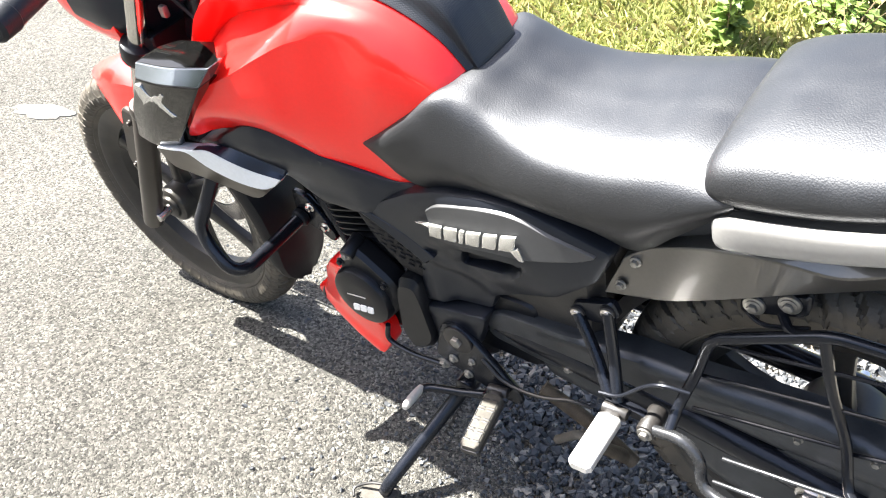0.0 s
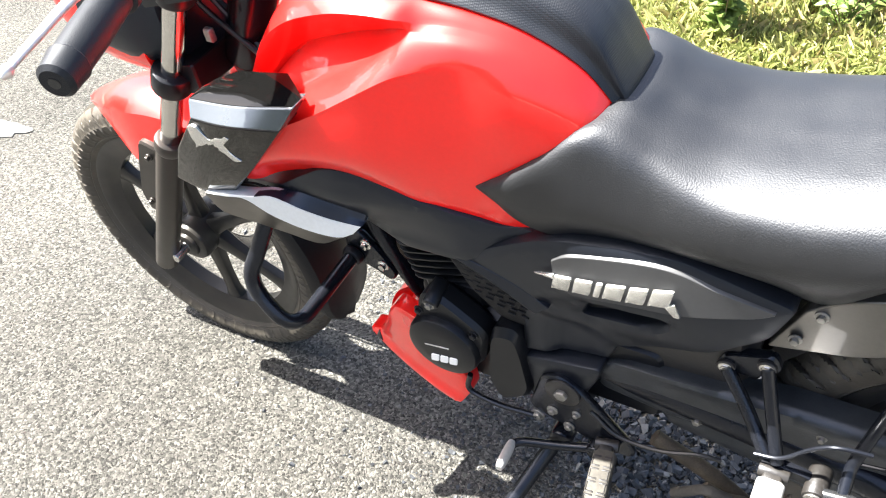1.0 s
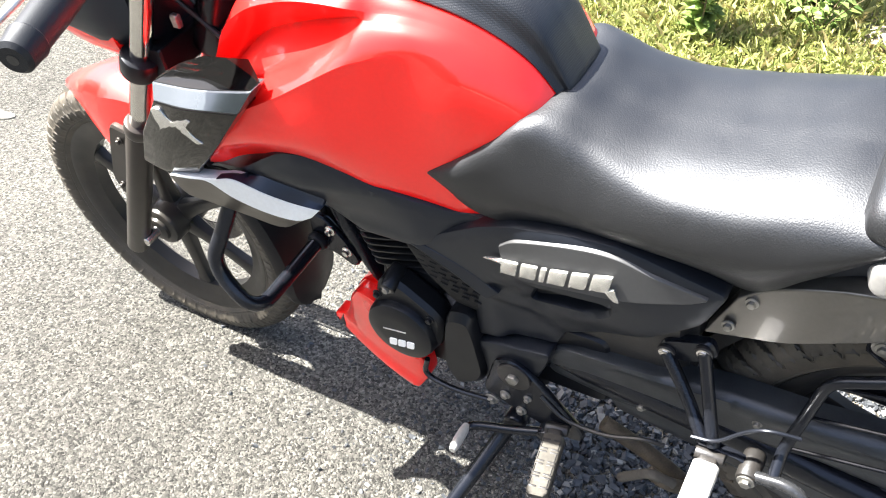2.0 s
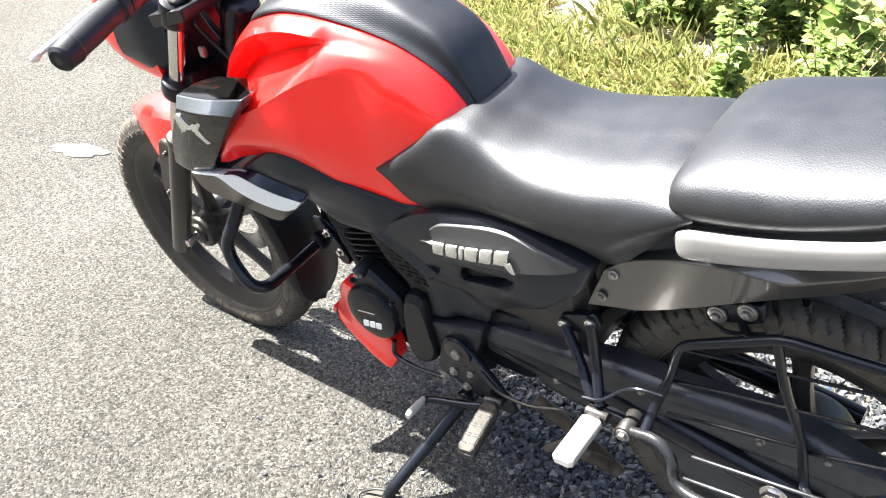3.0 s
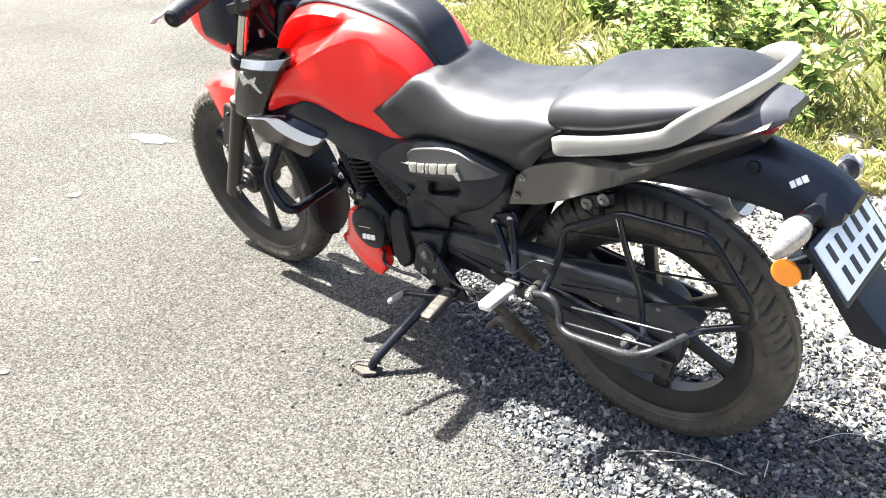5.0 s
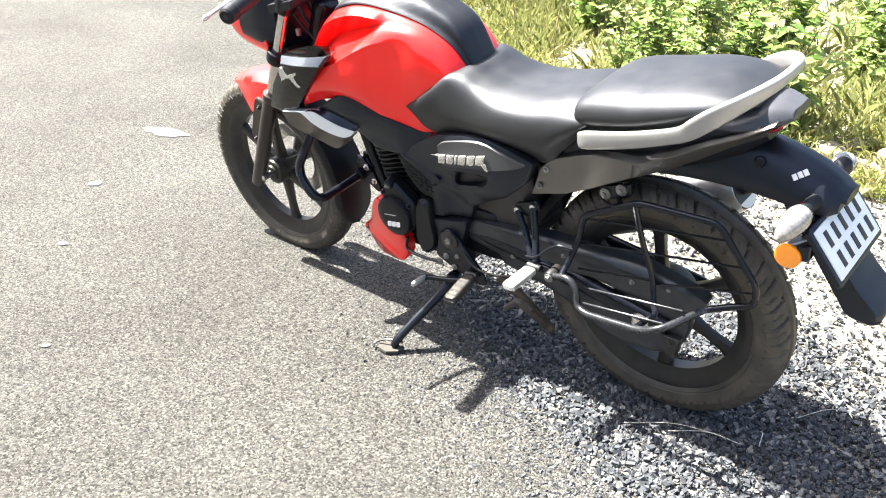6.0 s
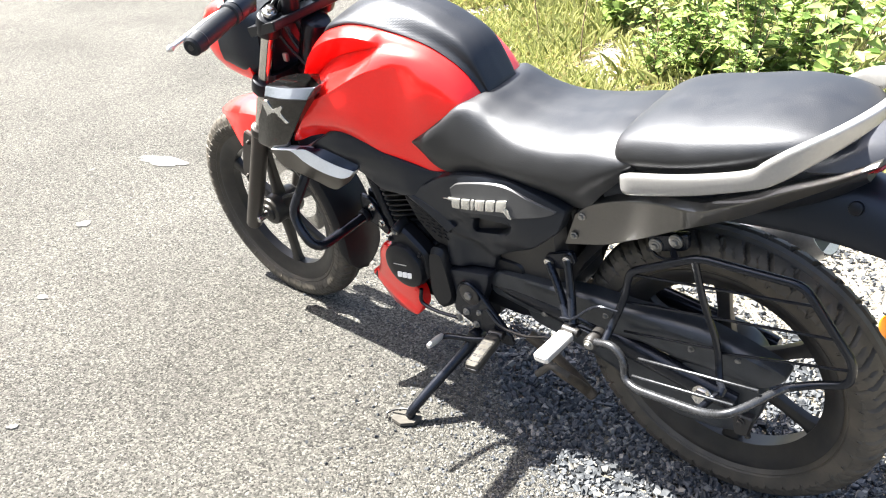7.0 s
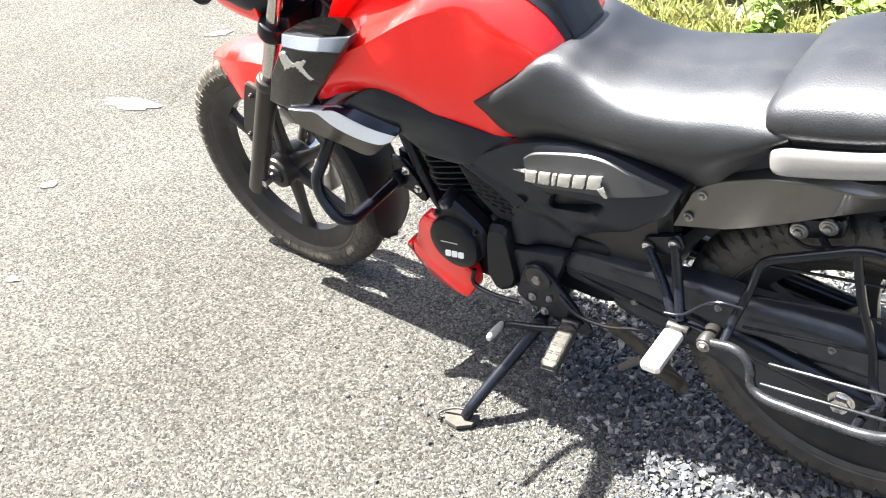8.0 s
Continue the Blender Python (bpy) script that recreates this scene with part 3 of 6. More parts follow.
part("headlamp_lens", body_of([
    (-1.335, 0.01, 0.825, 0.03, 0.83, 0.035, 0.845, 0.02, 0.862, 0, 0.866),
    (-1.31, 0.035, 0.80, 0.065, 0.815, 0.074, 0.845, 0.05, 0.88, 0, 0.886)], 12, 3), LENS, cowl, "clear headlamp lens")
part("instrument_panel", body_of([
    (-1.13, 0.02, 0.965, 0.06, 0.97, 0.07, 0.985, 0.05, 1.0, 0, 1.004),
    (-1.07, 0.03, 0.955, 0.075, 0.962, 0.08, 0.985, 0.06, 1.01, 0, 1.016),
    (-1.0, 0.03, 0.945, 0.06, 0.95, 0.065, 0.965, 0.05, 0.98, 0, 0.985)], 12, 4), PLASTIC, bike, "black instrument housing")

# -- handlebar --
bar_line = [(-0.886, -0.375, 0.975), (-0.93, -0.24, 0.985), (-0.955, -0.16, 0.99), (-0.985, -0.09, 0.972), (-0.995, 0.04, 0.970), (-0.985, 0.17, 0.972), (-0.955, 0.24, 0.99), (-0.93, 0.32, 0.985), (-0.886, 0.455, 0.975)]
bar = part("handlebar", tube(bar_line, 0.011, 14, smooth=48), STEEL_BLACK, bike, "black tubular handlebar")
for s, off in ((-1, 0.0), (1, 0.08)):
    a, b = Vector((-0.883, s * 0.383 + off, 0.9745)), Vector((-0.929, s * 0.245 + off, 0.9846))
    d = (b - a)
    grip = part("grip", tube([a, a + d * 0.03, a + d * 0.16, a + d * 0.2, a + d * 0.22, a + d * 0.5, a + d * 0.9, a + d * 0.92, a + d * 1.0], [0.0145, 0.019, 0.0205, 0.0215, 0.0195, 0.0205, 0.0195, 0.0235, 0.0235], 24), RUBBER_SOFT, bar, "black ribbed rubber grip")
    part("bar_end", tube([a - d * 0.004, a + d * 0.004], [0.006, 0.006], 16), GREASY, grip)
    part("switch_box", [rod(a + d * 1.02, a + d * 1.42, 0.024, 0.022, 20), box(-0.99, -0.93, s * 0.20 + off - 0.022, s * 0.20 + off + 0.022, 0.965, 1.005, 0.008)], PLASTIC, bar, "black switch housing")
    lever_line = [(-0.985, s * 0.20 + off, 0.975), (-1.0, s * 0.25 + off, 0.968), (-0.998, s * 0.31 + off, 0.958), (-0.994, s * 0.362 + off, 0.950)]
    lever = part("lever", tube(lever_line, [0.010, 0.008, 0.0068, 0.006], 12, smooth=18, flat=0.7), ALUMINIUM, bar, "bare aluminium hand lever")
    part("lever_ball", tube([(-0.994, s * 0.354 + off, 0.951), (-0.993, s * 0.362 + off, 0.950), (-0.992, s * 0.371 + off, 0.9485)], [0.004, 0.0075, 0.003], 12, smooth=9), ALUMINIUM, lever)
for y in (-0.045, 0.045):
    part("bar_clamp", rod((-1.012, y, 0.895), (-0.992, y, 0.99), 0.021), CASE_BLACK, bike, "black handlebar clamp")
part("ignition_lock", [rod((-0.945, 0, 0.93), (-0.925, 0, 0.982), 0.021), rod((-0.926, 0, 0.98), (-0.924, 0, 0.986), 0.012)], GREASY, bike, "ignition lock barrel")
for i, (yy, bow) in enumerate(((-0.02, 0.02), (-0.008, 0.05), (0.008, 0.03), (0.02, 0.06), (-0.03, 0.045))):
    part("cable", tube([(-0.99, yy * 2.4, 0.96), (-1.06 - bow * 0.4, yy * 1.6, 0.90), (-1.05 - bow * 0.6, yy * 1.3, 0.83), (-1.0, yy, 0.75), (-0.94, yy * 1.1, 0.69)], 0.0042, 8, smooth=26), WIRE, bike)
part("cable_clip", [box(-1.040, -1.028, -0.078, -0.068, 0.795, 0.815, 0.002)], ZINC, bike, "bright metal cable clip")
part("horn", [rod((-1.08, 0.02, 0.70), (-1.05, 0.02, 0.715), 0.038, n=24)], GREASY, bike)

# -- fuel tank --
# for each x: bottom, bulge, crease, scoop edge, scoop floor, scoop lip, pad edge as (half width, height), and the top's height
TANK = [
    (-1.035, 0.150, 0.636, 0.160, 0.648, 0.158, 0.660, 0.150, 0.664, 0.140, 0.666, 0.130, 0.668, 0.100, 0.670, 0.671),
    (-0.975, 0.160, 0.648, 0.182, 0.676, 0.180, 0.700, 0.150, 0.712, 0.126, 0.718, 0.112, 0.730, 0.070, 0.736, 0.738),
    (-0.935, 0.162, 0.660, 0.185, 0.704, 0.182, 0.728, 0.140, 0.743, 0.112, 0.752, 0.110, 0.797, 0.064, 0.814, 0.820),
    (-0.905, 0.152, 0.672, 0.182, 0.722, 0.178, 0.744, 0.132, 0.764, 0.096, 0.792, 0.108, 0.842, 0.070, 0.862, 0.870),
    (-0.860, 0.144, 0.682, 0.177, 0.736, 0.173, 0.769, 0.123, 0.790, 0.080, 0.830, 0.106, 0.874, 0.076, 0.892, 0.904),
    (-0.800, 0.135, 0.678, 0.167, 0.738, 0.163, 0.799, 0.115, 0.822, 0.074, 0.850, 0.108, 0.895, 0.076, 0.911, 0.927),
    (-0.750, 0.128, 0.660, 0.158, 0.735, 0.152, 0.827, 0.110, 0.849, 0.078, 0.865, 0.108, 0.902, 0.073, 0.914, 0.938),
    (-0.715, 0.124, 0.646, 0.145, 0.730, 0.137, 0.844, 0.107, 0.869, 0.090, 0.880, 0.103, 0.899, 0.070, 0.911, 0.938),
    (-0.690, 0.116, 0.636, 0.136, 0.726, 0.128, 0.852, 0.104, 0.880, 0.097, 0.885, 0.090, 0.892, 0.067, 0.907, 0.934),
    (-0.640, 0.103, 0.620, 0.118, 0.722, 0.110, 0.862, 0.096, 0.879, 0.088, 0.883, 0.080, 0.888, 0.061, 0.897, 0.925),
    (-0.580, 0.092, 0.612, 0.108, 0.720, 0.096, 0.848, 0.082, 0.862, 0.078, 0.865, 0.070, 0.869, 0.054, 0.877, 0.904),
    (-0.520, 0.084, 0.640, 0.100, 0.724, 0.083, 0.810, 0.072, 0.823, 0.067, 0.826, 0.060, 0.830, 0.047, 0.838, 0.868),
    (-0.478, 0.075, 0.670, 0.091, 0.722, 0.066, 0.760, 0.056, 0.766, 0.052, 0.768, 0.046, 0.771, 0.038, 0.775, 0.790)]


def hermite(points, i, h):
    """A point on the smooth line through points, at share h of its run i."""
    p = [np.array(q, float) for q in points]
    a, b = p[i], p[i + 1]
    run = np.linalg.norm(b - a)

    def slant(k):
        if k == 0:
            return (p[1] - p[0]) / np.linalg.norm(p[1] - p[0])
        if k == len(p) - 1:
            return np.array([-1.0, 0.12])
        d0, d1 = np.linalg.norm(p[k] - p[k - 1]), np.linalg.norm(p[k + 1] - p[k])
        return ((p[k] - p[k - 1]) / d0 * d1 + (p[k + 1] - p[k]) / d1 * d0) / (d0 + d1)

    m0, m1 = slant(i) * run, slant(i + 1) * run
    return (2 * h ** 3 - 3 * h * h + 1) * a + (h ** 3 - 2 * h * h + h) * m0 + (3 * h * h - 2 * h ** 3) * b + (h ** 3 - h * h) * m1


def tank_half(st):
    """Half a cross-section: sharp folds at the front, which melt into one round shoulder towards the seat."""
    pts = [(st[i], st[i + 1]) for i in range(1, 15, 2)] + [(-mid(st[15]), st[15])]
    fold = max(0.0, min(1.0, (-0.575 - st[0]) / 0.09))
    fold = fold * fold * (3 - 2 * fold)
    out = []
    for i, n in enumerate((10, 14, 8, 8, 8, 6, 12)):
        for k in range(n):
            h = k / n
            soft = hermite(pts, i, h)
            if i < 2:
                hard = hermite(pts[:3] + [tuple(2 * np.array(pts[2]) - np.array(pts[1]))], i, h)
            elif i < 6:
                a, b = np.array(pts[i]), np.array(pts[i + 1])
                hard = a + (b - a) * h + np.array([0.0, 0.010 * h * (1 - h) if i in (2, 5) else 0.0])
            else:
                hard = soft
            out.append(soft + (hard - soft) * fold)
    return out + [np.array(pts[-1])]


tank_rings = []
for st in spline(TANK, 150):
    half = tank_half(st)
    tank_rings.append([Vector((st[0], -p[0], p[1])) for p in half] + [Vector((st[0], p[0] + 2 * mid(p[1]), p[1])) for p in reversed(half[:-1])])
bevelled(part("fuel_tank", loft(tank_rings), RED, bike, "glossy red fuel tank with a moulded air scoop", 38), 0.005, 3, 28)
pad_stations = []
for st in TANK[3:]:
    y, z, top = st[13], st[14], st[15]
    pad_stations.append((st[0], y - 0.012, z - 0.006, y + 0.002, z + 0.002, y - 0.006, z + 0.011, 0.030, top + 0.008, 0, top + 0.014))
pad_stations[0] = (-0.90, 0.045, 0.862, 0.060, 0.866, 0.054, 0.872, 0.024, 0.884, 0, 0.888)
part("tank_pad", body_of(pad_stations, 22, 6), PAD, bike, "black textured pad along the tank top")

# -- seats --
SEAT_FRONT = [
    (-0.642, 0.098, 0.690, 0.110, 0.693, 0.106, 0.697, 0.05, 0.694, 0, 0.686),
    (-0.595, 0.108, 0.658, 0.1215, 0.692, 0.116, 0.725, 0.05, 0.728, 0, 0.72),
    (-0.55, 0.108, 0.645, 0.1195, 0.696, 0.112, 0.758, 0.05, 0.760, 0, 0.76),
    (-0.51, 0.100, 0.646, 0.1200, 0.700, 0.103, 0.785, 0.06, 0.793, 0, 0.793),
    (-0.475, 0.098, 0.650, 0.120, 0.702, 0.099, 0.781, 0.055, 0.799, 0, 0.801),
    (-0.43, 0.098, 0.655, 0.122, 0.700, 0.101, 0.764, 0.060, 0.782, 0, 0.786)]
SEAT_REAR = [
    (-0.37, 0.098, 0.655, 0.127, 0.698, 0.113, 0.750, 0.068, 0.768, 0, 0.773),
    (-0.30, 0.097, 0.650, 0.131, 0.698, 0.121, 0.752, 0.073, 0.772, 0, 0.777),
    (-0.24, 0.096, 0.640, 0.132, 0.700, 0.123, 0.760, 0.073, 0.784, 0, 0.789),
    (-0.19, 0.104, 0.690, 0.132, 0.732, 0.120, 0.772, 0.073, 0.795, 0, 0.800),
    (-0.12, 0.11, 0.760, 0.125, 0.775, 0.113, 0.788, 0.07, 0.798, 0, 0.802)]
part("rider_seat", body_of(SEAT_FRONT + SEAT_REAR, 24, 6), LEATHER, bike, "black vinyl rider seat")
part("pillion_seat", body_of([
    (-0.160, 0.08, 0.782, 0.100, 0.790, 0.090, 0.800, 0.05, 0.805, 0, 0.807),
    (-0.147, 0.10, 0.757, 0.122, 0.782, 0.109, 0.810, 0.06, 0.821, 0, 0.823),
    (-0.10, 0.10, 0.755, 0.130, 0.788, 0.115, 0.825, 0.066, 0.840, 0, 0.844),
    (-0.02, 0.10, 0.772, 0.132, 0.804, 0.116, 0.840, 0.066, 0.855, 0, 0.859),
    (0.06, 0.10, 0.797, 0.127, 0.828, 0.111, 0.858, 0.064, 0.871, 0, 0.875),
    (0.12, 0.09, 0.820, 0.114, 0.845, 0.098, 0.867, 0.055, 0.877, 0, 0.880),
    (0.17, 0.07, 0.840, 0.090, 0.856, 0.076, 0.869, 0.045, 0.874, 0, 0.876),
    (0.20, 0.05, 0.852, 0.060, 0.859, 0.052, 0.865, 0.03, 0.868, 0, 0.869)], 24, 6), LEATHER, bike, "black vinyl pillion seat")

# -- tail --
TAIL_ROWS = [
    [(-0.290, 0.094, 0.545), (-0.244, 0.097, 0.560), (-0.197, 0.099, 0.576), (-0.128, 0.095, 0.608), (-0.058, 0.091, 0.645), (0.000, 0.089, 0.675), (0.050, 0.086, 0.700), (0.095, 0.083, 0.728), (0.135, 0.078, 0.754), (0.182, 0.070, 0.784), (0.234, 0.054, 0.820)],
    [(-0.258, 0.099, 0.625), (-0.222, 0.100, 0.655), (-0.170, 0.103, 0.679), (-0.128, 0.108, 0.694), (-0.075, 0.110, 0.703), (-0.017, 0.109, 0.705), (0.027, 0.108, 0.725), (0.070, 0.106, 0.746), (0.118, 0.100, 0.772), (0.182, 0.085, 0.801), (0.236, 0.062, 0.826)],
    [(-0.256, 0.077, 0.634), (-0.220, 0.078, 0.664), (-0.170, 0.084, 0.688), (-0.126, 0.094, 0.703), (-0.073, 0.098, 0.715), (-0.015, 0.097, 0.719), (0.029, 0.096, 0.738), (0.072, 0.095, 0.758), (0.120, 0.090, 0.783), (0.184, 0.076, 0.809), (0.238, 0.052, 0.832)]]
for s in (-1, 1):
    panel = bevelled(part("tail_panel", grid_panel(TAIL_ROWS, 48, 0.02, s), GREY, bike, "grey metallic tail panel", 22), 0.002)
    for x, z in ((-0.241, 0.626), (-0.262, 0.578)):
        part("panel_screw", bolt(x, s * 0.099 + (2 * mid(z) if s > 0 else 0), z, 0.007, s), ZINC, panel, "bright panel screw")
half_rail = [(-0.134, 0.122, 0.736, 0.013), (-0.118, 0.130, 0.744, 0.0195), (-0.02, 0.136, 0.771, 0.0175), (0.060, 0.137, 0.798, 0.0155), (0.098, 0.137, 0.814, 0.0160), (0.118, 0.135, 0.829, 0.0185), (0.150, 0.124, 0.853, 0.0190), (0.186, 0.098, 0.876, 0.0165), (0.214, 0.060, 0.893, 0.0135), (0.228, 0.024, 0.902, 0.0115)]
rail_line = [(x, -y, z, r) for x, y, z, r in half_rail] + [(0.232, mid(0.9), 0.906, 0.0110)] + [(x, y + 2 * mid(z), z, r) for x, y, z, r in reversed(half_rail)]
rail_rings = []
rail_path = spline(rail_line, 90)
for i, q in enumerate(rail_path):
    t = Vector((rail_path[min(i + 1, 89)] - rail_path[max(i - 1, 0)])[:3]).normalized()
    across = t.cross(Vector((0, 0, 1))).normalized()
    upward = across.cross(t)
    rail_rings.append([Vector(q[:3]) + across * (math.copysign(abs(math.cos(a)) ** 0.55, math.cos(a)) * 0.0080) + upward * (math.copysign(abs(math.sin(a)) ** 0.55, math.sin(a)) * q[3]) for a in (2 * math.pi * k / 20 for k in range(20))])
part("grab_rail", loft(rail_rings), RAIL, bike, "satin silver passenger grab rail round the seat end")
part("tail_core", body_of([
    (-0.20, 0.07, 0.60, 0.085, 0.65, 0.085, 0.70, 0.06, 0.74, 0, 0.745),
    (-0.05, 0.06, 0.655, 0.082, 0.70, 0.084, 0.735, 0.066, 0.765, 0, 0.77),
    (0.08, 0.05, 0.70, 0.076, 0.74, 0.080, 0.775, 0.07, 0.815, 0, 0.82),
    (0.17, 0.04, 0.745, 0.064, 0.775, 0.070, 0.798, 0.055, 0.822, 0, 0.828),
    (0.220, 0.03, 0.782, 0.045, 0.794, 0.050, 0.808, 0.036, 0.824, 0, 0.828)], 14, 4), PLASTIC, bike, "black plastic tail underside")
part("tail_cap", body_of([
    (0.10, 0.06, 0.795, 0.082, 0.801, 0.088, 0.811, 0.06, 0.833, 0, 0.839),
    (0.17, 0.055, 0.799, 0.076, 0.806, 0.078, 0.816, 0.05, 0.842, 0, 0.848),
    (0.215, 0.044, 0.805, 0.060, 0.812, 0.060, 0.823, 0.036, 0.848, 0, 0.853),
    (0.256, 0.016, 0.824, 0.028, 0.829, 0.026, 0.836, 0.014, 0.845, 0, 0.847)], 14, 5), TAIL_DARK, bike, "dark blue-grey tail cap")
part("tail_lamp", body_of([
    (0.19, 0.03, 0.792, 0.050, 0.797, 0.056, 0.803, 0.04, 0.810, 0, 0.812),
    (0.235, 0.025, 0.804, 0.042, 0.809, 0.046, 0.815, 0.03, 0.822, 0, 0.824),
    (0.246, 0.010, 0.822, 0.018, 0.826, 0.019, 0.830, 0.012, 0.834, 0, 0.835)], 12, 4), REDLENS, bike, "red tail lamp lens")

# -- rear fender and plate --
fender = part("rear_fender", [body_of([
    (-0.04, 0.048, 0.655, 0.052, 0.664, 0.048, 0.680, 0.026, 0.700, 0, 0.706),
    (0.10, 0.050, 0.672, 0.055, 0.680, 0.051, 0.704, 0.026, 0.746, 0, 0.756),
    (0.20, 0.051, 0.674, 0.055, 0.682, 0.051, 0.708, 0.026, 0.757, 0, 0.768),
    (0.28, 0.052, 0.668, 0.055, 0.676, 0.051, 0.698, 0.028, 0.737, 0, 0.746),
    (0.335, 0.050, 0.662, 0.052, 0.669, 0.047, 0.688, 0.026, 0.714, 0, 0.722),
    (0.360, 0.038, 0.670, 0.040, 0.675, 0.034, 0.686, 0.018, 0.698, 0, 0.702)], 14, 5),
                              plank([(0.255, 0.676), (0.322, 0.672), (0.328, 0.645), (0.388, 0.572), (0.425, 0.525), (0.472, 0.478), (0.470, 0.462), (0.452, 0.450), (0.412, 0.455), (0.35, 0.548), (0.285, 0.645)], -0.055, 0.055, 0.014, 0.010)],
              PLASTIC, bike, "black plastic rear fender")
slope = Matrix.Translation((0.272, -0.0405, 0.7210)) @ Matrix.Rotation(radians(-32), 4, "X") @ Matrix.Rotation(radians(-38), 4, "Y")
part("fender_badge", [moved(plank([(0.0105 * i, -0.006), (0.0105 * i + 0.0085, -0.006), (0.0105 * i + 0.0085, 0.006), (0.0105 * i, 0.006)], -0.0016, 0.004, 0.001, 0.0004), slope) for i in range(3)], WHITE, fender, "small white maker's mark")
part("fender_plug", rod((0.208, -0.032, 0.735), (0.208, -0.046, 0.741), 0.011, n=20), CASE_BLACK, fender)
part("rear_reflector", box(0.295, 0.312, -0.068, -0.048, 0.648, 0.685, 0.004), REDLENS, fender, "small red reflector")
PU, PV = Vector((0.33, 0, 0.648)), Vector((0.392, 0, 0.564))
down = (PV - PU).normalized()
face = Vector((-down.z, 0, down.x))


def plate_box(y0, y1, d0, d1, h0, h1, edge=0.003):
    """A block on the plate's plane: across, down and out of it."""
    m = Matrix((( down.x, 0, face.x, PU.x), (0, 1, 0, 0), (down.z, 0, face.z, PU.z), (0, 0, 0, 1)))
    return moved(box(d0, d1, y0, y1, h0, h1, edge), m)


face_sign = 1 if face.x > 0 else -1
face = face * face_sign
plate = part("number_plate", plate_box(-0.108, 0.108, -0.010, 0.116, 0.0, 0.012, 0.005), PLASTIC, bike, "white number plate in a black frame")
part("plate_sheet", plate_box(-0.098, 0.098, 0.001, 0.105, 0.010, 0.0145, 0.001), PLATE_WHITE, plate)
for row, count in ((0.014, 5), (0.060, 5)):
    for i in range(count):
        y = -0.078 + i * 0.034 + (0.006 if row > 0.05 else 0)
        part("plate_mark", plate_box(y + 0.003, y + 0.017, row, row + 0.033, 0.0135, 0.0155, 0.0004), BLACKPRINT, plate)
part("plate_lamp", body_of([(0.325, 0.02, 0.685, 0.03, 0.69, 0.034, 0.70, 0.02, 0.712, 0, 0.717), (0.368, 0.015, 0.678, 0.022, 0.682, 0.025, 0.689, 0.015, 0.696, 0, 0.699)], 10, 3), PLASTIC, bike, "black plate lamp housing")
for s in (-1, 1):
    stalk = part("indicator", tube([(0.318, s * 0.05, 0.69), (0.318, s * 0.075, 0.692), (0.317, s * 0.10, 0.692)], [0.016, 0.0125, 0.018], 18, smooth=10), RUBBER_SOFT, bike, "turn indicator with a clear lens")
    part("lens", tube([(0.317, s * 0.094, 0.690), (0.314, s * 0.112, 0.686), (0.308, s * 0.135, 0.676), (0.302, s * 0.155, 0.667), (0.299, s * 0.164, 0.663)], [0.019, 0.024, 0.022, 0.013, 0.004], 20, smooth=18), LENS, stalk, "clear indicator lens")
    part("side_reflector", [rod((0.306, s * 0.108, 0.602), (0.306, s * 0.118, 0.602), 0.0255, n=32)], AMBER, bike, "round amber side reflector")
    part("reflector_arm", [plank([(0.295, 0.585), (0.345, 0.60), (0.345, 0.635), (0.295, 0.615)], s * 0.06, s * 0.113)], PLASTIC, bike)

# -- side covers --
def side_out(x, z):
    """Half width of the side covers."""
    return 0.112 + 0.018 * math.exp(-((x + 0.42) / 0.16) ** 2 - ((z - 0.60) / 0.09) ** 2) + 0.014 * math.exp(-((x + 0.86) / 0.14) ** 2) - 0.06 * max(0.0, z - 0.655)


RECESS = [(-0.585, 0.512), (-0.529, 0.493), (-0.472, 0.503), (-0.420, 0.530), (-0.385, 0.574), (-0.44, 0.572), (-0.50, 0.562), (-0.55, 0.540)]


def groove(x, z):
    """Side cover with the crease that runs back from the frame spar."""
    crease = 0.552 - 0.37 * (x + 0.70)
    d = z - crease
    under = min(0.012, 0.28 * max(0.0, 0.532 - z) * max(0.0, min(1.0, (x + 0.57) / 0.06)))
    if inside((x, z), RECESS):
        under += 0.006 * min(1.0, edge_distance((x, z), [RECESS]) / 0.005)
    return side_out(x, z) - under - (0.010 * max(0.0, min(1.0, (-d + 0.01) / 0.03)) if x < -0.50 else 0.010 * max(0.0, min(1.0, (-d + 0.01) / 0.03)) * max(0.0, 1 - (x + 0.50) / 0.06))


SPAR = [(-1.050, 0.572), (-1.000, 0.602), (-0.934, 0.637), (-0.866, 0.682), (-0.834, 0.701), (-0.806, 0.706), (-0.768, 0.695), (-0.715, 0.665), (-0.66, 0.645), (-0.61, 0.630), (-0.565, 0.635), (-0.52, 0.645), (-0.58, 0.585), (-0.69, 0.555), (-0.757, 0.552), (-0.800, 0.575), (-0.832, 0.590), (-0.90, 0.607)]
COVER = [(-0.69, 0.556), (-0.625, 0.600), (-0.571, 0.634), (-0.526, 0.652), (-0.45, 0.668), (-0.385, 0.672), (-0.331, 0.660), (-0.262, 0.640), (-0.285, 0.585), (-0.356, 0.521), (-0.425, 0.482), (-0.466, 0.458), (-0.484, 0.413), (-0.606, 0.388), (-0.604, 0.44), (-0.60, 0.485), (-0.64, 0.516)]
FIN_COVER = [(-0.704, 0.550), (-0.64, 0.522), (-0.575, 0.492), (-0.592, 0.44), (-0.635, 0.445), (-0.676, 0.490)]
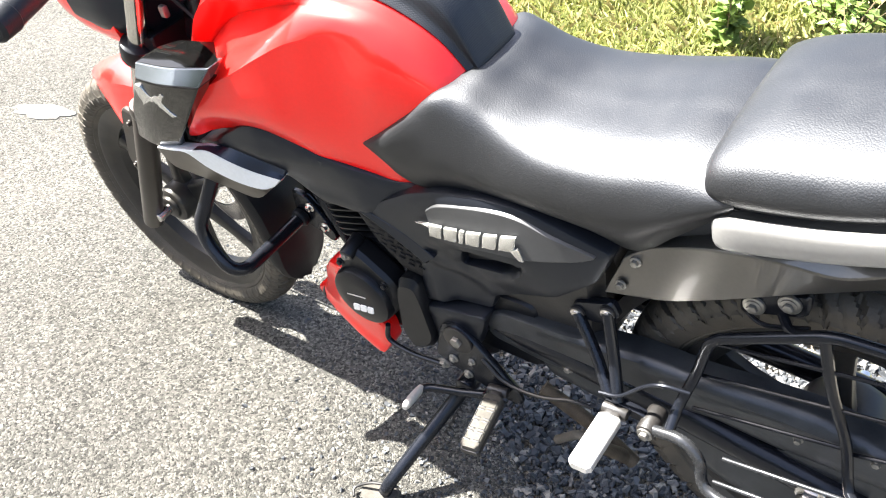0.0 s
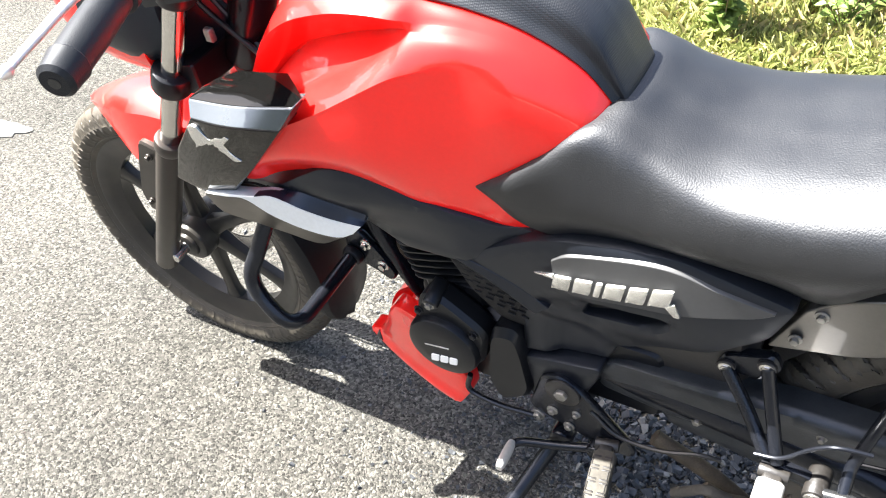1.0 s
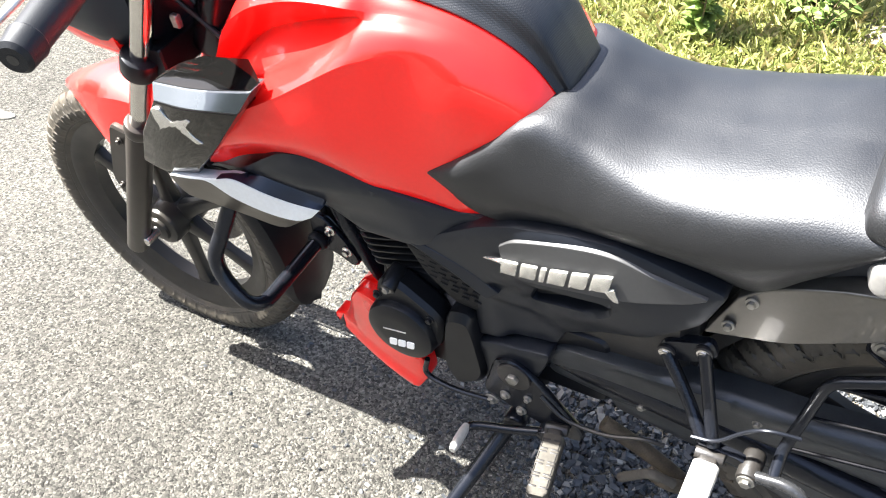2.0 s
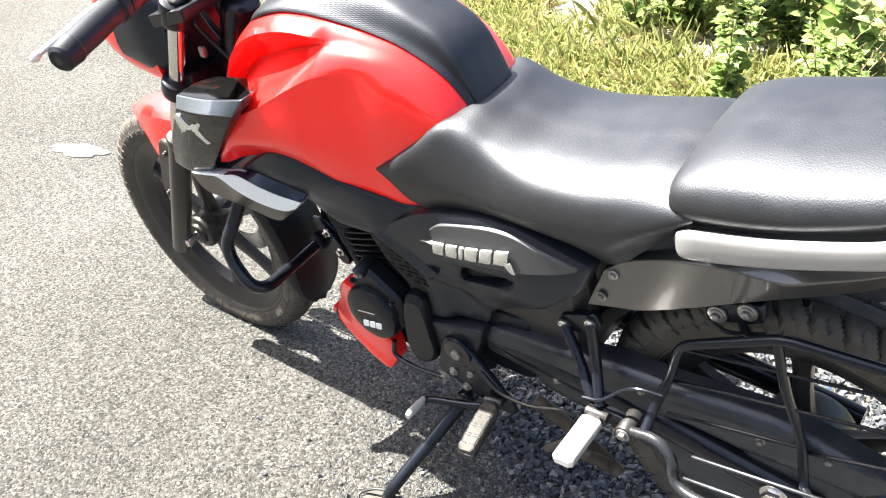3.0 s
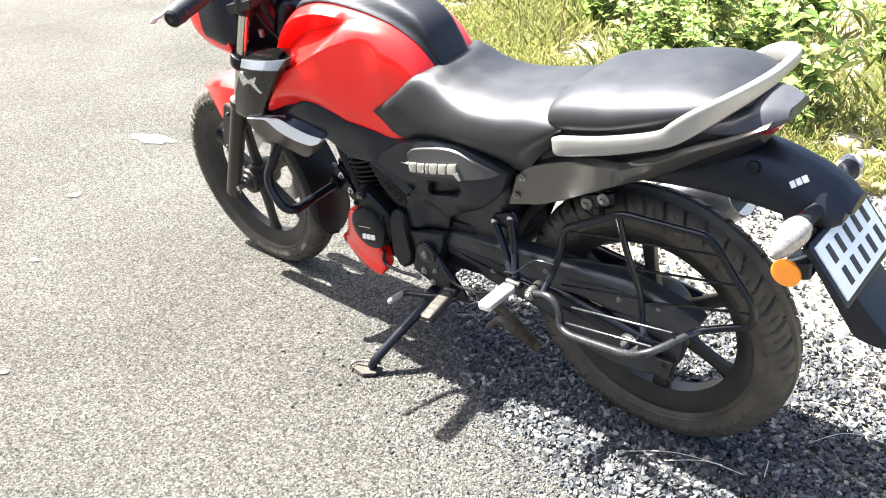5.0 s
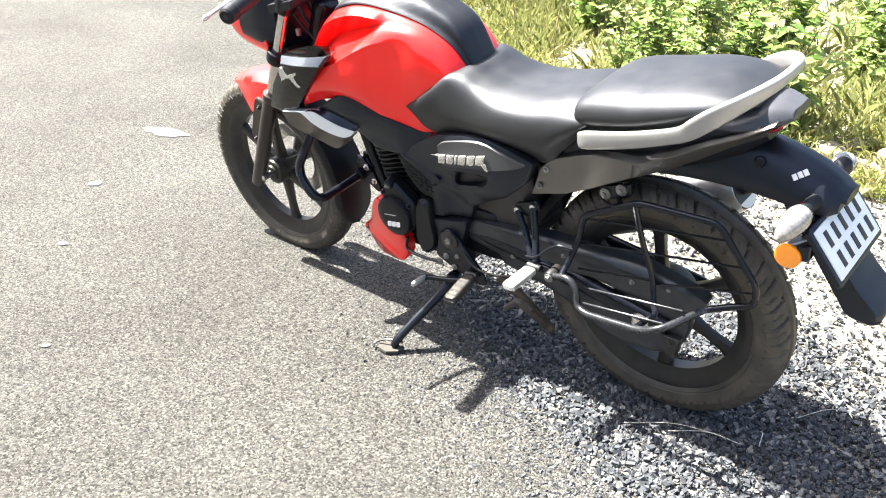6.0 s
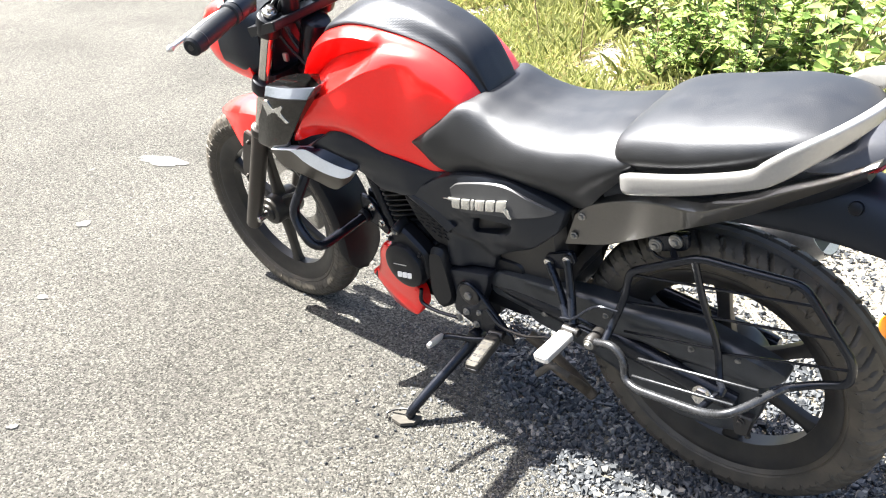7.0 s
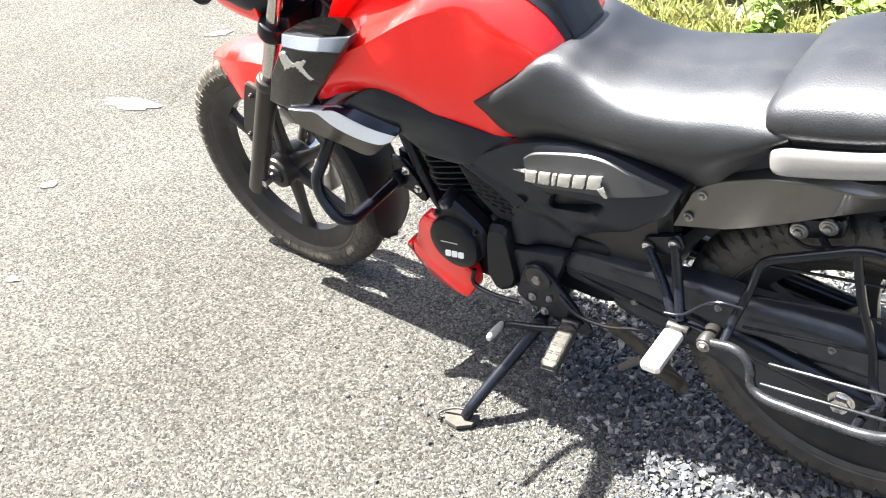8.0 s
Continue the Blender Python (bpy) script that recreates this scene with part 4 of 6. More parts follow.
SLOT = [(-0.512, 0.510), (-0.498, 0.549), (-0.480, 0.560), (-0.400, 0.571), (-0.398, 0.562), (-0.43, 0.536)]
LOWER = [(-0.607, 0.383), (-0.486, 0.409), (-0.492, 0.384), (-0.513, 0.335), (-0.522, 0.312), (-0.548, 0.274), (-0.592, 0.262), (-0.600, 0.290)]
for s in (-1, 1):
    part("frame_spar_cover", shell(SPAR, lambda x, z: side_out(x, z) + 0.006 + (0.040 * max(0.0, min(1.0, (z - 0.585) / 0.07)) - 0.012) * max(0.0, min(1.0, (-0.66 - x) / 0.15)) - 0.022 * max(0.0, min(1.0, (x + 0.665) / 0.07)), 0.05, s, 0.012, 0.008, 0.014), PLASTIC, bike, "matt black frame spar cover")
    cover = part("side_cover", shell(COVER, groove, 0.03, s, 0.012, 0.008, 0.011, (SLOT,)), PLASTIC, bike, "matt black side cover with a slot")
    part("finned_cover", [shell(FIN_COVER, lambda x, z: side_out(x, z) - 0.011, 0.03, s, 0.010, 0.004, 0.012)] + [rod((-0.685 + 0.016 * i + 0.004 * (j % 2), s * (side_out(-0.64, 0.5) - 0.0105) + (2 * mid(0.5) if s > 0 else 0), 0.537 - 0.0085 * i - 0.0095 * j), (-0.674 + 0.016 * i + 0.004 * (j % 2), s * (side_out(-0.64, 0.5) - 0.0105) + (2 * mid(0.5) if s > 0 else 0), 0.535 - 0.0085 * i - 0.0095 * j), 0.0016, n=6) for i in range(6) for j in range(5) if 0.537 - 0.0085 * i - 0.0095 * j > 0.462 and j < 4 + i * 0.2], PLASTIC_ROUGH, cover, "textured black cylinder cover")
    bevelled(part("cover_ledge", grid_panel([[(-0.700, side_out(-0.70, 0.57) - 0.012, 0.566), (-0.672, side_out(-0.67, 0.55) - 0.010, 0.549), (-0.62, side_out(-0.62, 0.53) - 0.006, 0.521), (-0.575, side_out(-0.575, 0.5) - 0.004, 0.490)],
                                             [(-0.697, side_out(-0.70, 0.57) + 0.0035, 0.572), (-0.645, side_out(-0.64, 0.55) + 0.0045, 0.548), (-0.603, side_out(-0.6, 0.53) + 0.0055, 0.524), (-0.571, side_out(-0.57, 0.5) + 0.005, 0.500)],
                                             [(-0.694, side_out(-0.69, 0.575) + 0.0015, 0.576), (-0.634, side_out(-0.63, 0.556) + 0.001, 0.557), (-0.589, side_out(-0.59, 0.54) + 0.0005, 0.540), (-0.552, side_out(-0.55, 0.515) + 0.0005, 0.516)]], 18, 0.014, s), PLASTIC, cover, "bevelled edge along the cover", 25), 0.0012)
    inlay_rows = [[(x, side_out(x, z) + q, z) for x, z in row] for q, row in (
        (0.004, ((-0.536, 0.580), (-0.510, 0.573), (-0.440, 0.590), (-0.374, 0.600), (-0.310, 0.619), (-0.284, 0.632))),
        (0.004, ((-0.538, 0.620), (-0.512, 0.637), (-0.436, 0.657), (-0.386, 0.659), (-0.340, 0.647), (-0.283, 0.635))),
        (-0.013, ((-0.535, 0.628), (-0.509, 0.646), (-0.436, 0.666), (-0.386, 0.668), (-0.338, 0.655), (-0.281, 0.638))))]
    # same black panel as the cover; the grey stands for its sheen
    bevelled(part("side_inlay", grid_panel(inlay_rows, 30, 0.008, s), INLAY_SHEEN, cover, "satin inlay of the black side cover, its sheen put into the grey", 20), 0.0015)
    badge_out = lambda x, z: side_out(x, z) + 0.0075
    blocks = []
    for i, w in enumerate((0.0245, 0.0235, 0.009, 0.0245, 0.0225, 0.0245)):
        x0 = -0.540 + (0, 0.0285, 0.0560, 0.0680, 0.0965, 0.1230)[i]
        z0 = 0.574 + 0.245 * (x0 + 0.540)
        slant = lambda u, v: (x0 + u + 0.22 * v, z0 + 0.245 * u + v)
        ring = [slant(0, 0), slant(w, 0.0), slant(w, 0.026), slant(0, 0.026)]
        blocks.append(shell(ring, badge_out, 0.004, s, 0.003, 0.0022, 0.008))
    blocks.append(shell([(-0.562, 0.592), (-0.534, 0.602), (-0.534, 0.594)], badge_out, 0.004, s, 0.001, 0.001, 0.010))
    blocks.append(shell([(-0.398, 0.612), (-0.386, 0.618), (-0.379, 0.598), (-0.386, 0.598)], badge_out, 0.004, s, 0.001, 0.001, 0.010))
    part("badge", blocks, BADGE, cover, "silver maker's badge of slanted blocks")
    part("engine_cover_panel", shell(LOWER, lambda x, z: 0.110 - 0.03 * max(0, 0.40 - z), 0.05, s, 0.012, 0.006, 0.014), PLASTIC, bike, "matt black lower side cover")
part("airbox", [box(-0.60, -0.30, -0.09, 0.09, 0.47, 0.66, 0.02), box(-0.53, -0.31, -0.075, 0.075, 0.38, 0.50, 0.015), box(-0.365, -0.306, -0.062, 0.062, 0.42, 0.60, 0.012)], GREASY, bike)

# -- radiator shrouds and wings beside the tank --
SHROUD_ROWS = [
    [(-1.058, 0.161, 0.600), (-1.030, 0.168, 0.602), (-0.998, 0.168, 0.612)],
    [(-1.092, 0.173, 0.624), (-1.030, 0.185, 0.633), (-0.953, 0.185, 0.660)],
    [(-1.042, 0.187, 0.700), (-0.980, 0.197, 0.709), (-0.898, 0.195, 0.716)],
    [(-0.974, 0.199, 0.776), (-0.910, 0.204, 0.783), (-0.830, 0.198, 0.792)],
    [(-0.986, 0.181, 0.790), (-0.904, 0.184, 0.800), (-0.814, 0.181, 0.817)],
    [(-0.968, 0.162, 0.798), (-0.910, 0.166, 0.805), (-0.838, 0.162, 0.815)],
    [(-0.945, 0.140, 0.800), (-0.910, 0.143, 0.807), (-0.866, 0.141, 0.813)]]


def shroud_out(x, z):
    """Half width of the shroud's face."""
    return 0.185 + 0.018 * max(0.0, min(1.0, (z - 0.63) / 0.15)) - 0.5 * (x + 0.92) ** 2


WING_LOW = [
    [(-1.026, 0.188, 0.627), (-1.016, 0.180, 0.589), (-0.996, 0.168, 0.571), (-0.971, 0.158, 0.557), (-0.941, 0.148, 0.543), (-0.894, 0.134, 0.525), (-0.829, 0.144, 0.578)],
    [(-1.020, 0.190, 0.631), (-0.984, 0.190, 0.636), (-0.950, 0.187, 0.639), (-0.920, 0.180, 0.614), (-0.875, 0.172, 0.595), (-0.832, 0.162, 0.586), (-0.812, 0.152, 0.590)],
    [(-1.021, 0.188, 0.632), (-0.973, 0.188, 0.641), (-0.936, 0.184, 0.646), (-0.911, 0.176, 0.646), (-0.872, 0.168, 0.629), (-0.840, 0.158, 0.614), (-0.798, 0.148, 0.605)]]
WING_TOP = [
    [(-0.933, 0.186, 0.648), (-0.910, 0.177, 0.648), (-0.871, 0.169, 0.630), (-0.838, 0.159, 0.615), (-0.807, 0.151, 0.607), (-0.796, 0.148, 0.605)],
    [(-0.938, 0.180, 0.644), (-0.910, 0.168, 0.644), (-0.871, 0.160, 0.641), (-0.832, 0.151, 0.627), (-0.808, 0.143, 0.613), (-0.798, 0.139, 0.607)],
    [(-0.947, 0.172, 0.638), (-0.908, 0.160, 0.642), (-0.870, 0.153, 0.648), (-0.826, 0.144, 0.632), (-0.805, 0.137, 0.621), (-0.796, 0.133, 0.615)]]
for s in (-1, 1):
    shroud = bevelled(part("tank_shroud", grid_panel(SHROUD_ROWS[:4], 14, 0.04, s), GLOSS, bike, "gloss black shroud beside the fork", 22), 0.0025)
    # upper facet of the shroud, its sky reflection coloured in
    bevelled(part("shroud_band", grid_panel(SHROUD_ROWS[3:5], 14, 0.03, s), BAND_SHEEN, shroud, "upper facet of the gloss black shroud, sky reflection put into its colour", 22), 0.002)
    bevelled(part("shroud_cap", grid_panel(SHROUD_ROWS[4:], 14, 0.02, s), GLOSS, shroud, "gloss black cap of the shroud", 22), 0.002)
    part("shroud_emblem", shell([(-0.984, 0.762), (-0.973, 0.769), (-0.965, 0.768), (-0.960, 0.758), (-0.953, 0.750), (-0.939, 0.757), (-0.928, 0.759), (-0.920, 0.765), (-0.914, 0.762), (-0.922, 0.755), (-0.930, 0.747), (-0.927, 0.739), (-0.922, 0.731), (-0.912, 0.724), (-0.925, 0.719), (-0.934, 0.727), (-0.941, 0.733), (-0.961, 0.728), (-0.980, 0.725), (-0.990, 0.718), (-0.998, 0.715), (-0.986, 0.730), (-0.988, 0.743)],
                                lambda x, z: shroud_out(x, z) + 0.002, 0.012, s, 0.002, 0.001, 0.008), BADGE, shroud, "silver emblem, a plain leaping shape")
    wing = bevelled(part("side_wing", grid_panel(WING_LOW[:2], 24, 0.03, s), WING_GREY, bike, "grey satin wing under the tank", 22), 0.002)
    # the stripe's brightness is a reflection, put in by the pale colour
    bevelled(part("wing_stripe", grid_panel(WING_LOW[1:], 24, 0.02, s), WING_SHEEN, wing, "upper facet of the wing, bright reflection put into its silver colour", 22), 0.002)
    bevelled(part("wing_top", grid_panel(WING_TOP, 24, 0.012, s), NAVY, wing, "dark navy upper face of the wing", 22), 0.002)

# -- frame, crash bar --
part("down_tube", tube([(-1.0, 0, 0.74), (-0.945, 0, 0.58), (-0.900, 0, 0.42), (-0.85, 0, 0.31), (-0.79, 0, 0.26)], 0.016, 16, smooth=20), STEEL_BLACK, bike, "black frame down tube")
guard = fillet([(-0.965, -0.115, 0.600), (-0.985, -0.165, 0.520), (-1.014, -0.192, 0.456), (-0.948, -0.200, 0.374), (-0.952, -0.030, 0.373), (-0.950, -0.016, 0.376)], 0.045, 6)
crash = part("crash_guard", tube(guard, 0.0125, 16), STEEL_BLACK, bike, "black tubular engine guard")
part("crash_guard", flip(tube(guard, 0.0125, 16)), STEEL_BLACK, bike, "black tubular engine guard")
for s in (-1, 1):
    end = part("guard_bracket", [plank([(-0.962, 0.432), (-0.930, 0.428), (-0.892, 0.378), (-0.876, 0.345), (-0.890, 0.328), (-0.916, 0.345), (-0.965, 0.360), (-0.968, 0.385)], s * 0.020, s * 0.008, 0.008, 0.003)], STEEL_BLACK, bike, "black bracket with two bolts")
    part("end_cap", rod((-0.952, s * 0.034, 0.3725), (-0.951, s * 0.019, 0.3745), 0.0185, n=24), RUBBER_SOFT, end, "black rubber cap on the bar end")
    for x, z in ((-0.922, 0.405), (-0.897, 0.366)):
        part("bracket_bolt", bolt(x, s * 0.020, z, 0.0092, s, 0.008), CHROME, end, "bright bolt")

# -- engine --
part("crankcase", [box(-0.80, -0.52, -0.080, 0.115, 0.235, 0.42, 0.03), box(-0.79, -0.66, -0.075, 0.085, 0.40, 0.46, 0.02), box(-0.60, -0.40, -0.080, 0.080, 0.29, 0.45, 0.02)], CASE_BLACK, bike, "black engine case")
cyl_dir = Vector((-0.30, 0, 0.95)).normalized()
for i in range(9):
    c0 = Vector((-0.735, 0, 0.455)) + cyl_dir * (0.013 * i)
    m = Matrix.Translation(c0) @ cyl_dir.to_track_quat("Z", "X").to_matrix().to_4x4()
    part("cooling_fin", moved(loft([[Vector((math.copysign(abs(math.cos(a)) ** 0.45, math.cos(a)) * 0.072 * q, math.copysign(abs(math.sin(a)) ** 0.45, math.sin(a)) * 0.082 * q, h)) for a in (2 * math.pi * k / 28 for k in range(28))] for q, h in ((0.96, 0), (1, 0.0015), (1, 0.004), (0.96, 0.0055))]), m), CASE_BLACK, bike)
part("cylinder", moved(rod((0, 0, 0), (0, 0, 0.15), 0.05, n=28), Matrix.Translation((-0.735, 0, 0.44)) @ cyl_dir.to_track_quat("Z", "X").to_matrix().to_4x4()), CASE_BLACK, bike)
magneto = part("magneto_cover", [lathe([(0.0001, -0.1305), (0.030, -0.1312), (0.050, -0.1295), (0.0555, -0.127), (0.0585, -0.119), (0.060, -0.085), (0.0001, -0.083)], (-0.730, 0, 0.358), 56),
                                 plank([(-0.775, 0.400), (-0.762, 0.448), (-0.732, 0.462), (-0.712, 0.452), (-0.668, 0.418), (-0.655, 0.400), (-0.668, 0.34), (-0.70, 0.300), (-0.775, 0.340)], -0.116, -0.075, 0.014, 0.008)],
               CASE_BLACK, bike, "round black magneto cover")
part("cover_mark", [plank([(-0.7505 + i * 0.0160, 0.326 + 0.003 * i), (-0.7365 + i * 0.0160, 0.329 + 0.003 * i), (-0.7340 + i * 0.0160, 0.345 + 0.003 * i), (-0.7480 + i * 0.0160, 0.342 + 0.003 * i)], -0.1328, -0.127, 0.003, 0.0006) for i in range(3)], WHITE, magneto, "white maker's mark of three blocks")
part("screw_boss", rod((-0.735, -0.085, 0.462), (-0.735, -0.126, 0.452), 0.0125, n=20), CASE_BLACK, magneto)
part("boss_screw", bolt(-0.735, -0.124, 0.4525, 0.0075), ZINC, magneto, "bright screw head")
part("cover_line", plank([(-0.756, 0.361), (-0.714, 0.368), (-0.714, 0.3695), (-0.756, 0.3625)], -0.1322, -0.127, 0.0005, 0.0004), ALUMINIUM, magneto)
for x, z in ((-0.735, 0.446), (-0.764, 0.42), (-0.676, 0.402)):
    part("cover_bolt", bolt(x, -0.115, z, 0.007), CASE_BLACK, magneto)
part("sprocket_cover", plank([(-0.654, 0.395), (-0.645, 0.432), (-0.608, 0.440), (-0.600, 0.40), (-0.592, 0.314), (-0.604, 0.286), (-0.645, 0.258), (-0.664, 0.30)], -0.120, -0.07, 0.014, 0.010), CASE_BLACK, bike, "black sprocket cover")
belly = [(-0.930, 0.235), (-0.941, 0.215), (-0.943, 0.172), (-0.914, 0.143), (-0.878, 0.141), (-0.826, 0.172), (-0.766, 0.193), (-0.722, 0.212), (-0.701, 0.246), (-0.705, 0.285), (-0.735, 0.33), (-0.775, 0.37), (-0.835, 0.365), (-0.862, 0.330), (-0.872, 0.296), (-0.888, 0.266), (-0.905, 0.250)]


def belly_out(x, z):
    """Half width of the belly pan: a rounded keel with a raised fold along its lower half."""
    back = max(0.0, -0.72 - x)
    fold = 0.225 - 0.10 * (x + 0.80) - 0.6 * (x + 0.80) ** 2
    up = z - fold
    return 0.124 - 0.9 * back * back - 0.12 * back - (0.30 * max(0.0, up) if up < 0.02 else 0.006 + 0.04 * (up - 0.02)) - 0.35 * max(0.0, -up)


for s in (-1, 1):
    pan = part("belly_pan", shell(belly, belly_out, 0.03, s, 0.012, 0.006, 0.007), RED_DULL, bike, "glossy red plastic belly pan")
    for tri in ([(-0.915, 0.228), (-0.896, 0.232), (-0.905, 0.248)], [(-0.938, 0.216), (-0.922, 0.230), (-0.920, 0.221), (-0.934, 0.210)]):
        part("belly_slot", shell(tri, lambda x, z: belly_out(x, z) + 0.0012, 0.006, s, 0.001, 0.0006, 0.008), PLASTIC, pan, "dark vent slot")
part("belly_middle", plank([(-0.90, 0.235), (-0.85, 0.30), (-0.77, 0.31), (-0.72, 0.25), (-0.73, 0.225), (-0.77, 0.206), (-0.826, 0.185), (-0.878, 0.160), (-0.915, 0.165)], -0.048, 0.048, 0.012, 0.006), RED_DULL, bike)
part("exhaust_pipe", tube([(-0.79, 0.0, 0.485), (-0.840, 0.01, 0.455), (-0.868, 0.015, 0.39), (-0.872, 0.03, 0.30), (-0.81, 0.07, 0.235), (-0.60, 0.10, 0.215), (-0.42, 0.13, 0.25), (-0.30, 0.157, 0.32)], 0.019, 16, smooth=40), RUSTY, bike, "heat-browned exhaust pipe")
muffler = part("muffler", tube([(-0.34, 0.15, 0.30), (-0.28, 0.162, 0.335), (-0.10, 0.168, 0.430), (0.06, 0.168, 0.518), (0.10, 0.168, 0.540)], [0.02, 0.045, 0.052, 0.052, 0.046], 28, smooth=24), PLASTIC, bike, "silver and black muffler")
part("heat_shield", tube([(-0.14, 0.168, 0.411), (-0.135, 0.168, 0.414), (0.075, 0.168, 0.530), (0.098, 0.168, 0.543)], [0.054, 0.057, 0.057, 0.048], 28), ALUMINIUM, muffler, "bare aluminium heat shield")
part("tail_pipe", rod((0.08, 0.168, 0.533), (0.118, 0.168, 0.554), 0.018), GREASY, muffler)
part("shield_screw", [bolt(0.02, 0.111, 0.515, 0.006)], CHROME, muffler)

# -- swing arm, chain case --
part("swing_arm", [tube([(-0.52, s * 0.07, 0.37), (-0.30, s * 0.078, 0.352), (0.0, s * 0.088, 0.31), (0.06, s * 0.088, 0.303)], [0.02, 0.02, 0.018, 0.016], 14, smooth=20, flat=1.3) for s in (-1, 1)], STEEL_BLACK, bike, "black steel swing arm")
CASE_TOP = [(-0.505, 0.390), (-0.47, 0.412), (-0.40, 0.420), (-0.25, 0.434), (-0.15, 0.434), (-0.10, 0.438), (-0.01, 0.442), (0.070, 0.431), (0.125, 0.421), (0.146, 0.408), (0.142, 0.390), (0.105, 0.356), (0.0, 0.357), (-0.06, 0.354), (-0.14, 0.362), (-0.23, 0.346), (-0.40, 0.330), (-0.50, 0.345)]
CASE_LOW = [(-0.42, 0.336), (-0.23, 0.352), (-0.145, 0.352), (-0.120, 0.318), (-0.092, 0.314), (-0.045, 0.350), (0.085, 0.362), (0.108, 0.320), (0.094, 0.266), (0.070, 0.226), (0.024, 0.208), (-0.058, 0.200), (-0.12, 0.214), (-0.209, 0.258), (-0.28, 0.280), (-0.40, 0.300)]
chain_case = part("chain_case", shell(CASE_TOP, lambda x, z: 0.091 + 0.005 * math.exp(-((z - 0.418) / 0.010) ** 2) - 0.010 * max(0.0, min(1.0, (z - 0.428) / 0.02)), 0.035, -1, 0.016, 0.008, 0.014), CHAIN, bike, "black steel chain case, greasy and scratched")
part("lower_case", shell(CASE_LOW, lambda x, z: 0.084, 0.030, -1, 0.012, 0.008, 0.014), CHAIN, chain_case, "dusty lower half of the chain case")
for x, z, r in ((-0.360, 0.345, 0.0075), (-0.03, 0.395, 0.006), (0.06, 0.41, 0.007), (-0.21, 0.40, 0.006)):
    part("case_screw", bolt(x, -0.090, z, r), ZINC, chain_case)
part("rear_axle", [rod((0, -0.118, 0.306), (0, 0.118, 0.306), 0.010), rod((0, -0.120, 0.306), (0, -0.104, 0.306), 0.0165, n=6), rod((0, -0.107, 0.306), (0, -0.103, 0.306), 0.021, n=24)], CHROME, bike, "bright rear axle nut")
part("chain_adjuster", [plank([(0.055, 0.285), (0.095, 0.285), (0.085, 0.235), (0.06, 0.232)], -0.100, -0.075, 0.006), rod((0.075, -0.088, 0.27), (0.083, -0.088, 0.225), 0.006), bolt(0.073, -0.100, 0.272, 0.008)], GREASY, bike, "chain adjuster")
part("rear_sprocket", lathe([(0.035, -0.003), (0.088, -0.003), (0.092, 0), (0.088, 0.003), (0.035, 0.003)], (0, -0.075, 0.306), 44), GREASY, bike)
part("inner_fender", loft([[Vector((REAR[0] + (0.345 + q) * math.cos(a), y, REAR[2] + (0.345 + q) * math.sin(a))) for y, q in ((-0.06, -0.02), (-0.055, 0), (0.055, 0), (0.06, -0.02), (0.05, -0.006), (-0.05, -0.006))] for a in (radians(d) for d in range(170, 112, -6))]), PLASTIC_ROUGH, bike, "black inner rear fender")
for s in (-1, 1):
    part("rear_shock", [rod((-0.30, s * 0.03, 0.60), (-0.36, s * 0.03, 0.42), 0.022)], GREASY, bike)

# -- footrests, levers, stand --
bracket = part("footrest_bracket", [plank([(-0.575, 0.36), (-0.545, 0.375), (-0.515, 0.355), (-0.44, 0.262), (-0.435, 0.235), (-0.47, 0.232), (-0.56, 0.262), (-0.60, 0.28), (-0.59, 0.31)], -0.118, -0.106, 0.012)], STEEL_BLACK, bike, "black steel footrest bracket")
pivot = part("pivot_washer", rod((-0.541, -0.118, 0.344), (-0.541, -0.1225, 0.344), 0.0265, n=32), GREASY, bracket, "dark swing arm pivot washer")
part("pivot_bolt", rod((-0.541, -0.121, 0.344), (-0.541, -0.130, 0.344), 0.0100, n=6), ZINC, pivot, "zinc pivot bolt")
for x, z, r in ((-0.56, 0.288, 0.008), (-0.585, 0.262, 0.010), (-0.522, 0.300, 0.006), (-0.535, 0.262, 0.008)):
    part("bracket_bolt", bolt(x, -0.118, z, r), ZINC, bracket)


def footrest(x, y, z, tip, size, mat, label, ribs):
    """A folding footrest: bar from its hinge to its tip, with a ribbed top."""
    a, b = Vector((x, y, z)), Vector(tip)
    d = (b - a).normalized()
    side = d.cross(Vector((0, 0, 1))).normalized()
    up = side.cross(d)
    w, h = size
    m = Matrix(((side.x, d.x, up.x, a.x), (side.y, d.y, up.y, a.y), (side.z, d.z, up.z, a.z), (0, 0, 0, 1)))
    length = (b - a).length
    bar = moved(box(-w, w, 0, length, -h, h, 0.005), m)
    rest = part("footrest", bar, mat, bike, label)
    if ribs:
        for k in range(4):
            for q in (-0.5, 0.5):
                y0 = length * (0.12 + 0.2 * k)
                part("tread_slot", [moved(box(q * w - w * 0.36, q * w + w * 0.36, y0 + e0, y0 + e0 + 0.0028, h - 0.001, h + 0.0005, 0.0004), m) for e0 in (0.0, length * 0.15)]
                     + [moved(box(q * w + q * w * 0.6, q * w + q * w * 0.6 + 0.0014, y0 + 0.002, y0 + length * 0.15, h - 0.001, h + 0.0005, 0.0004), m)], GREASY, rest)
        part("footrest_edge", moved(box(-w * 1.04, w * 1.04, -0.001, length * 1.01, -h * 1.5, -h * 0.25, 0.003), m), GREASY, rest)
    part("hinge", [moved(rod((-w * 1.1, -0.012, 0), (w * 1.1, -0.012, 0), 0.009, n=14), m), moved(box(-w * 0.7, w * 0.7, -0.02, 0.01, -h * 0.8, h * 0.8, 0.004), m)], GREASY, rest, "hinge pin")
    return rest


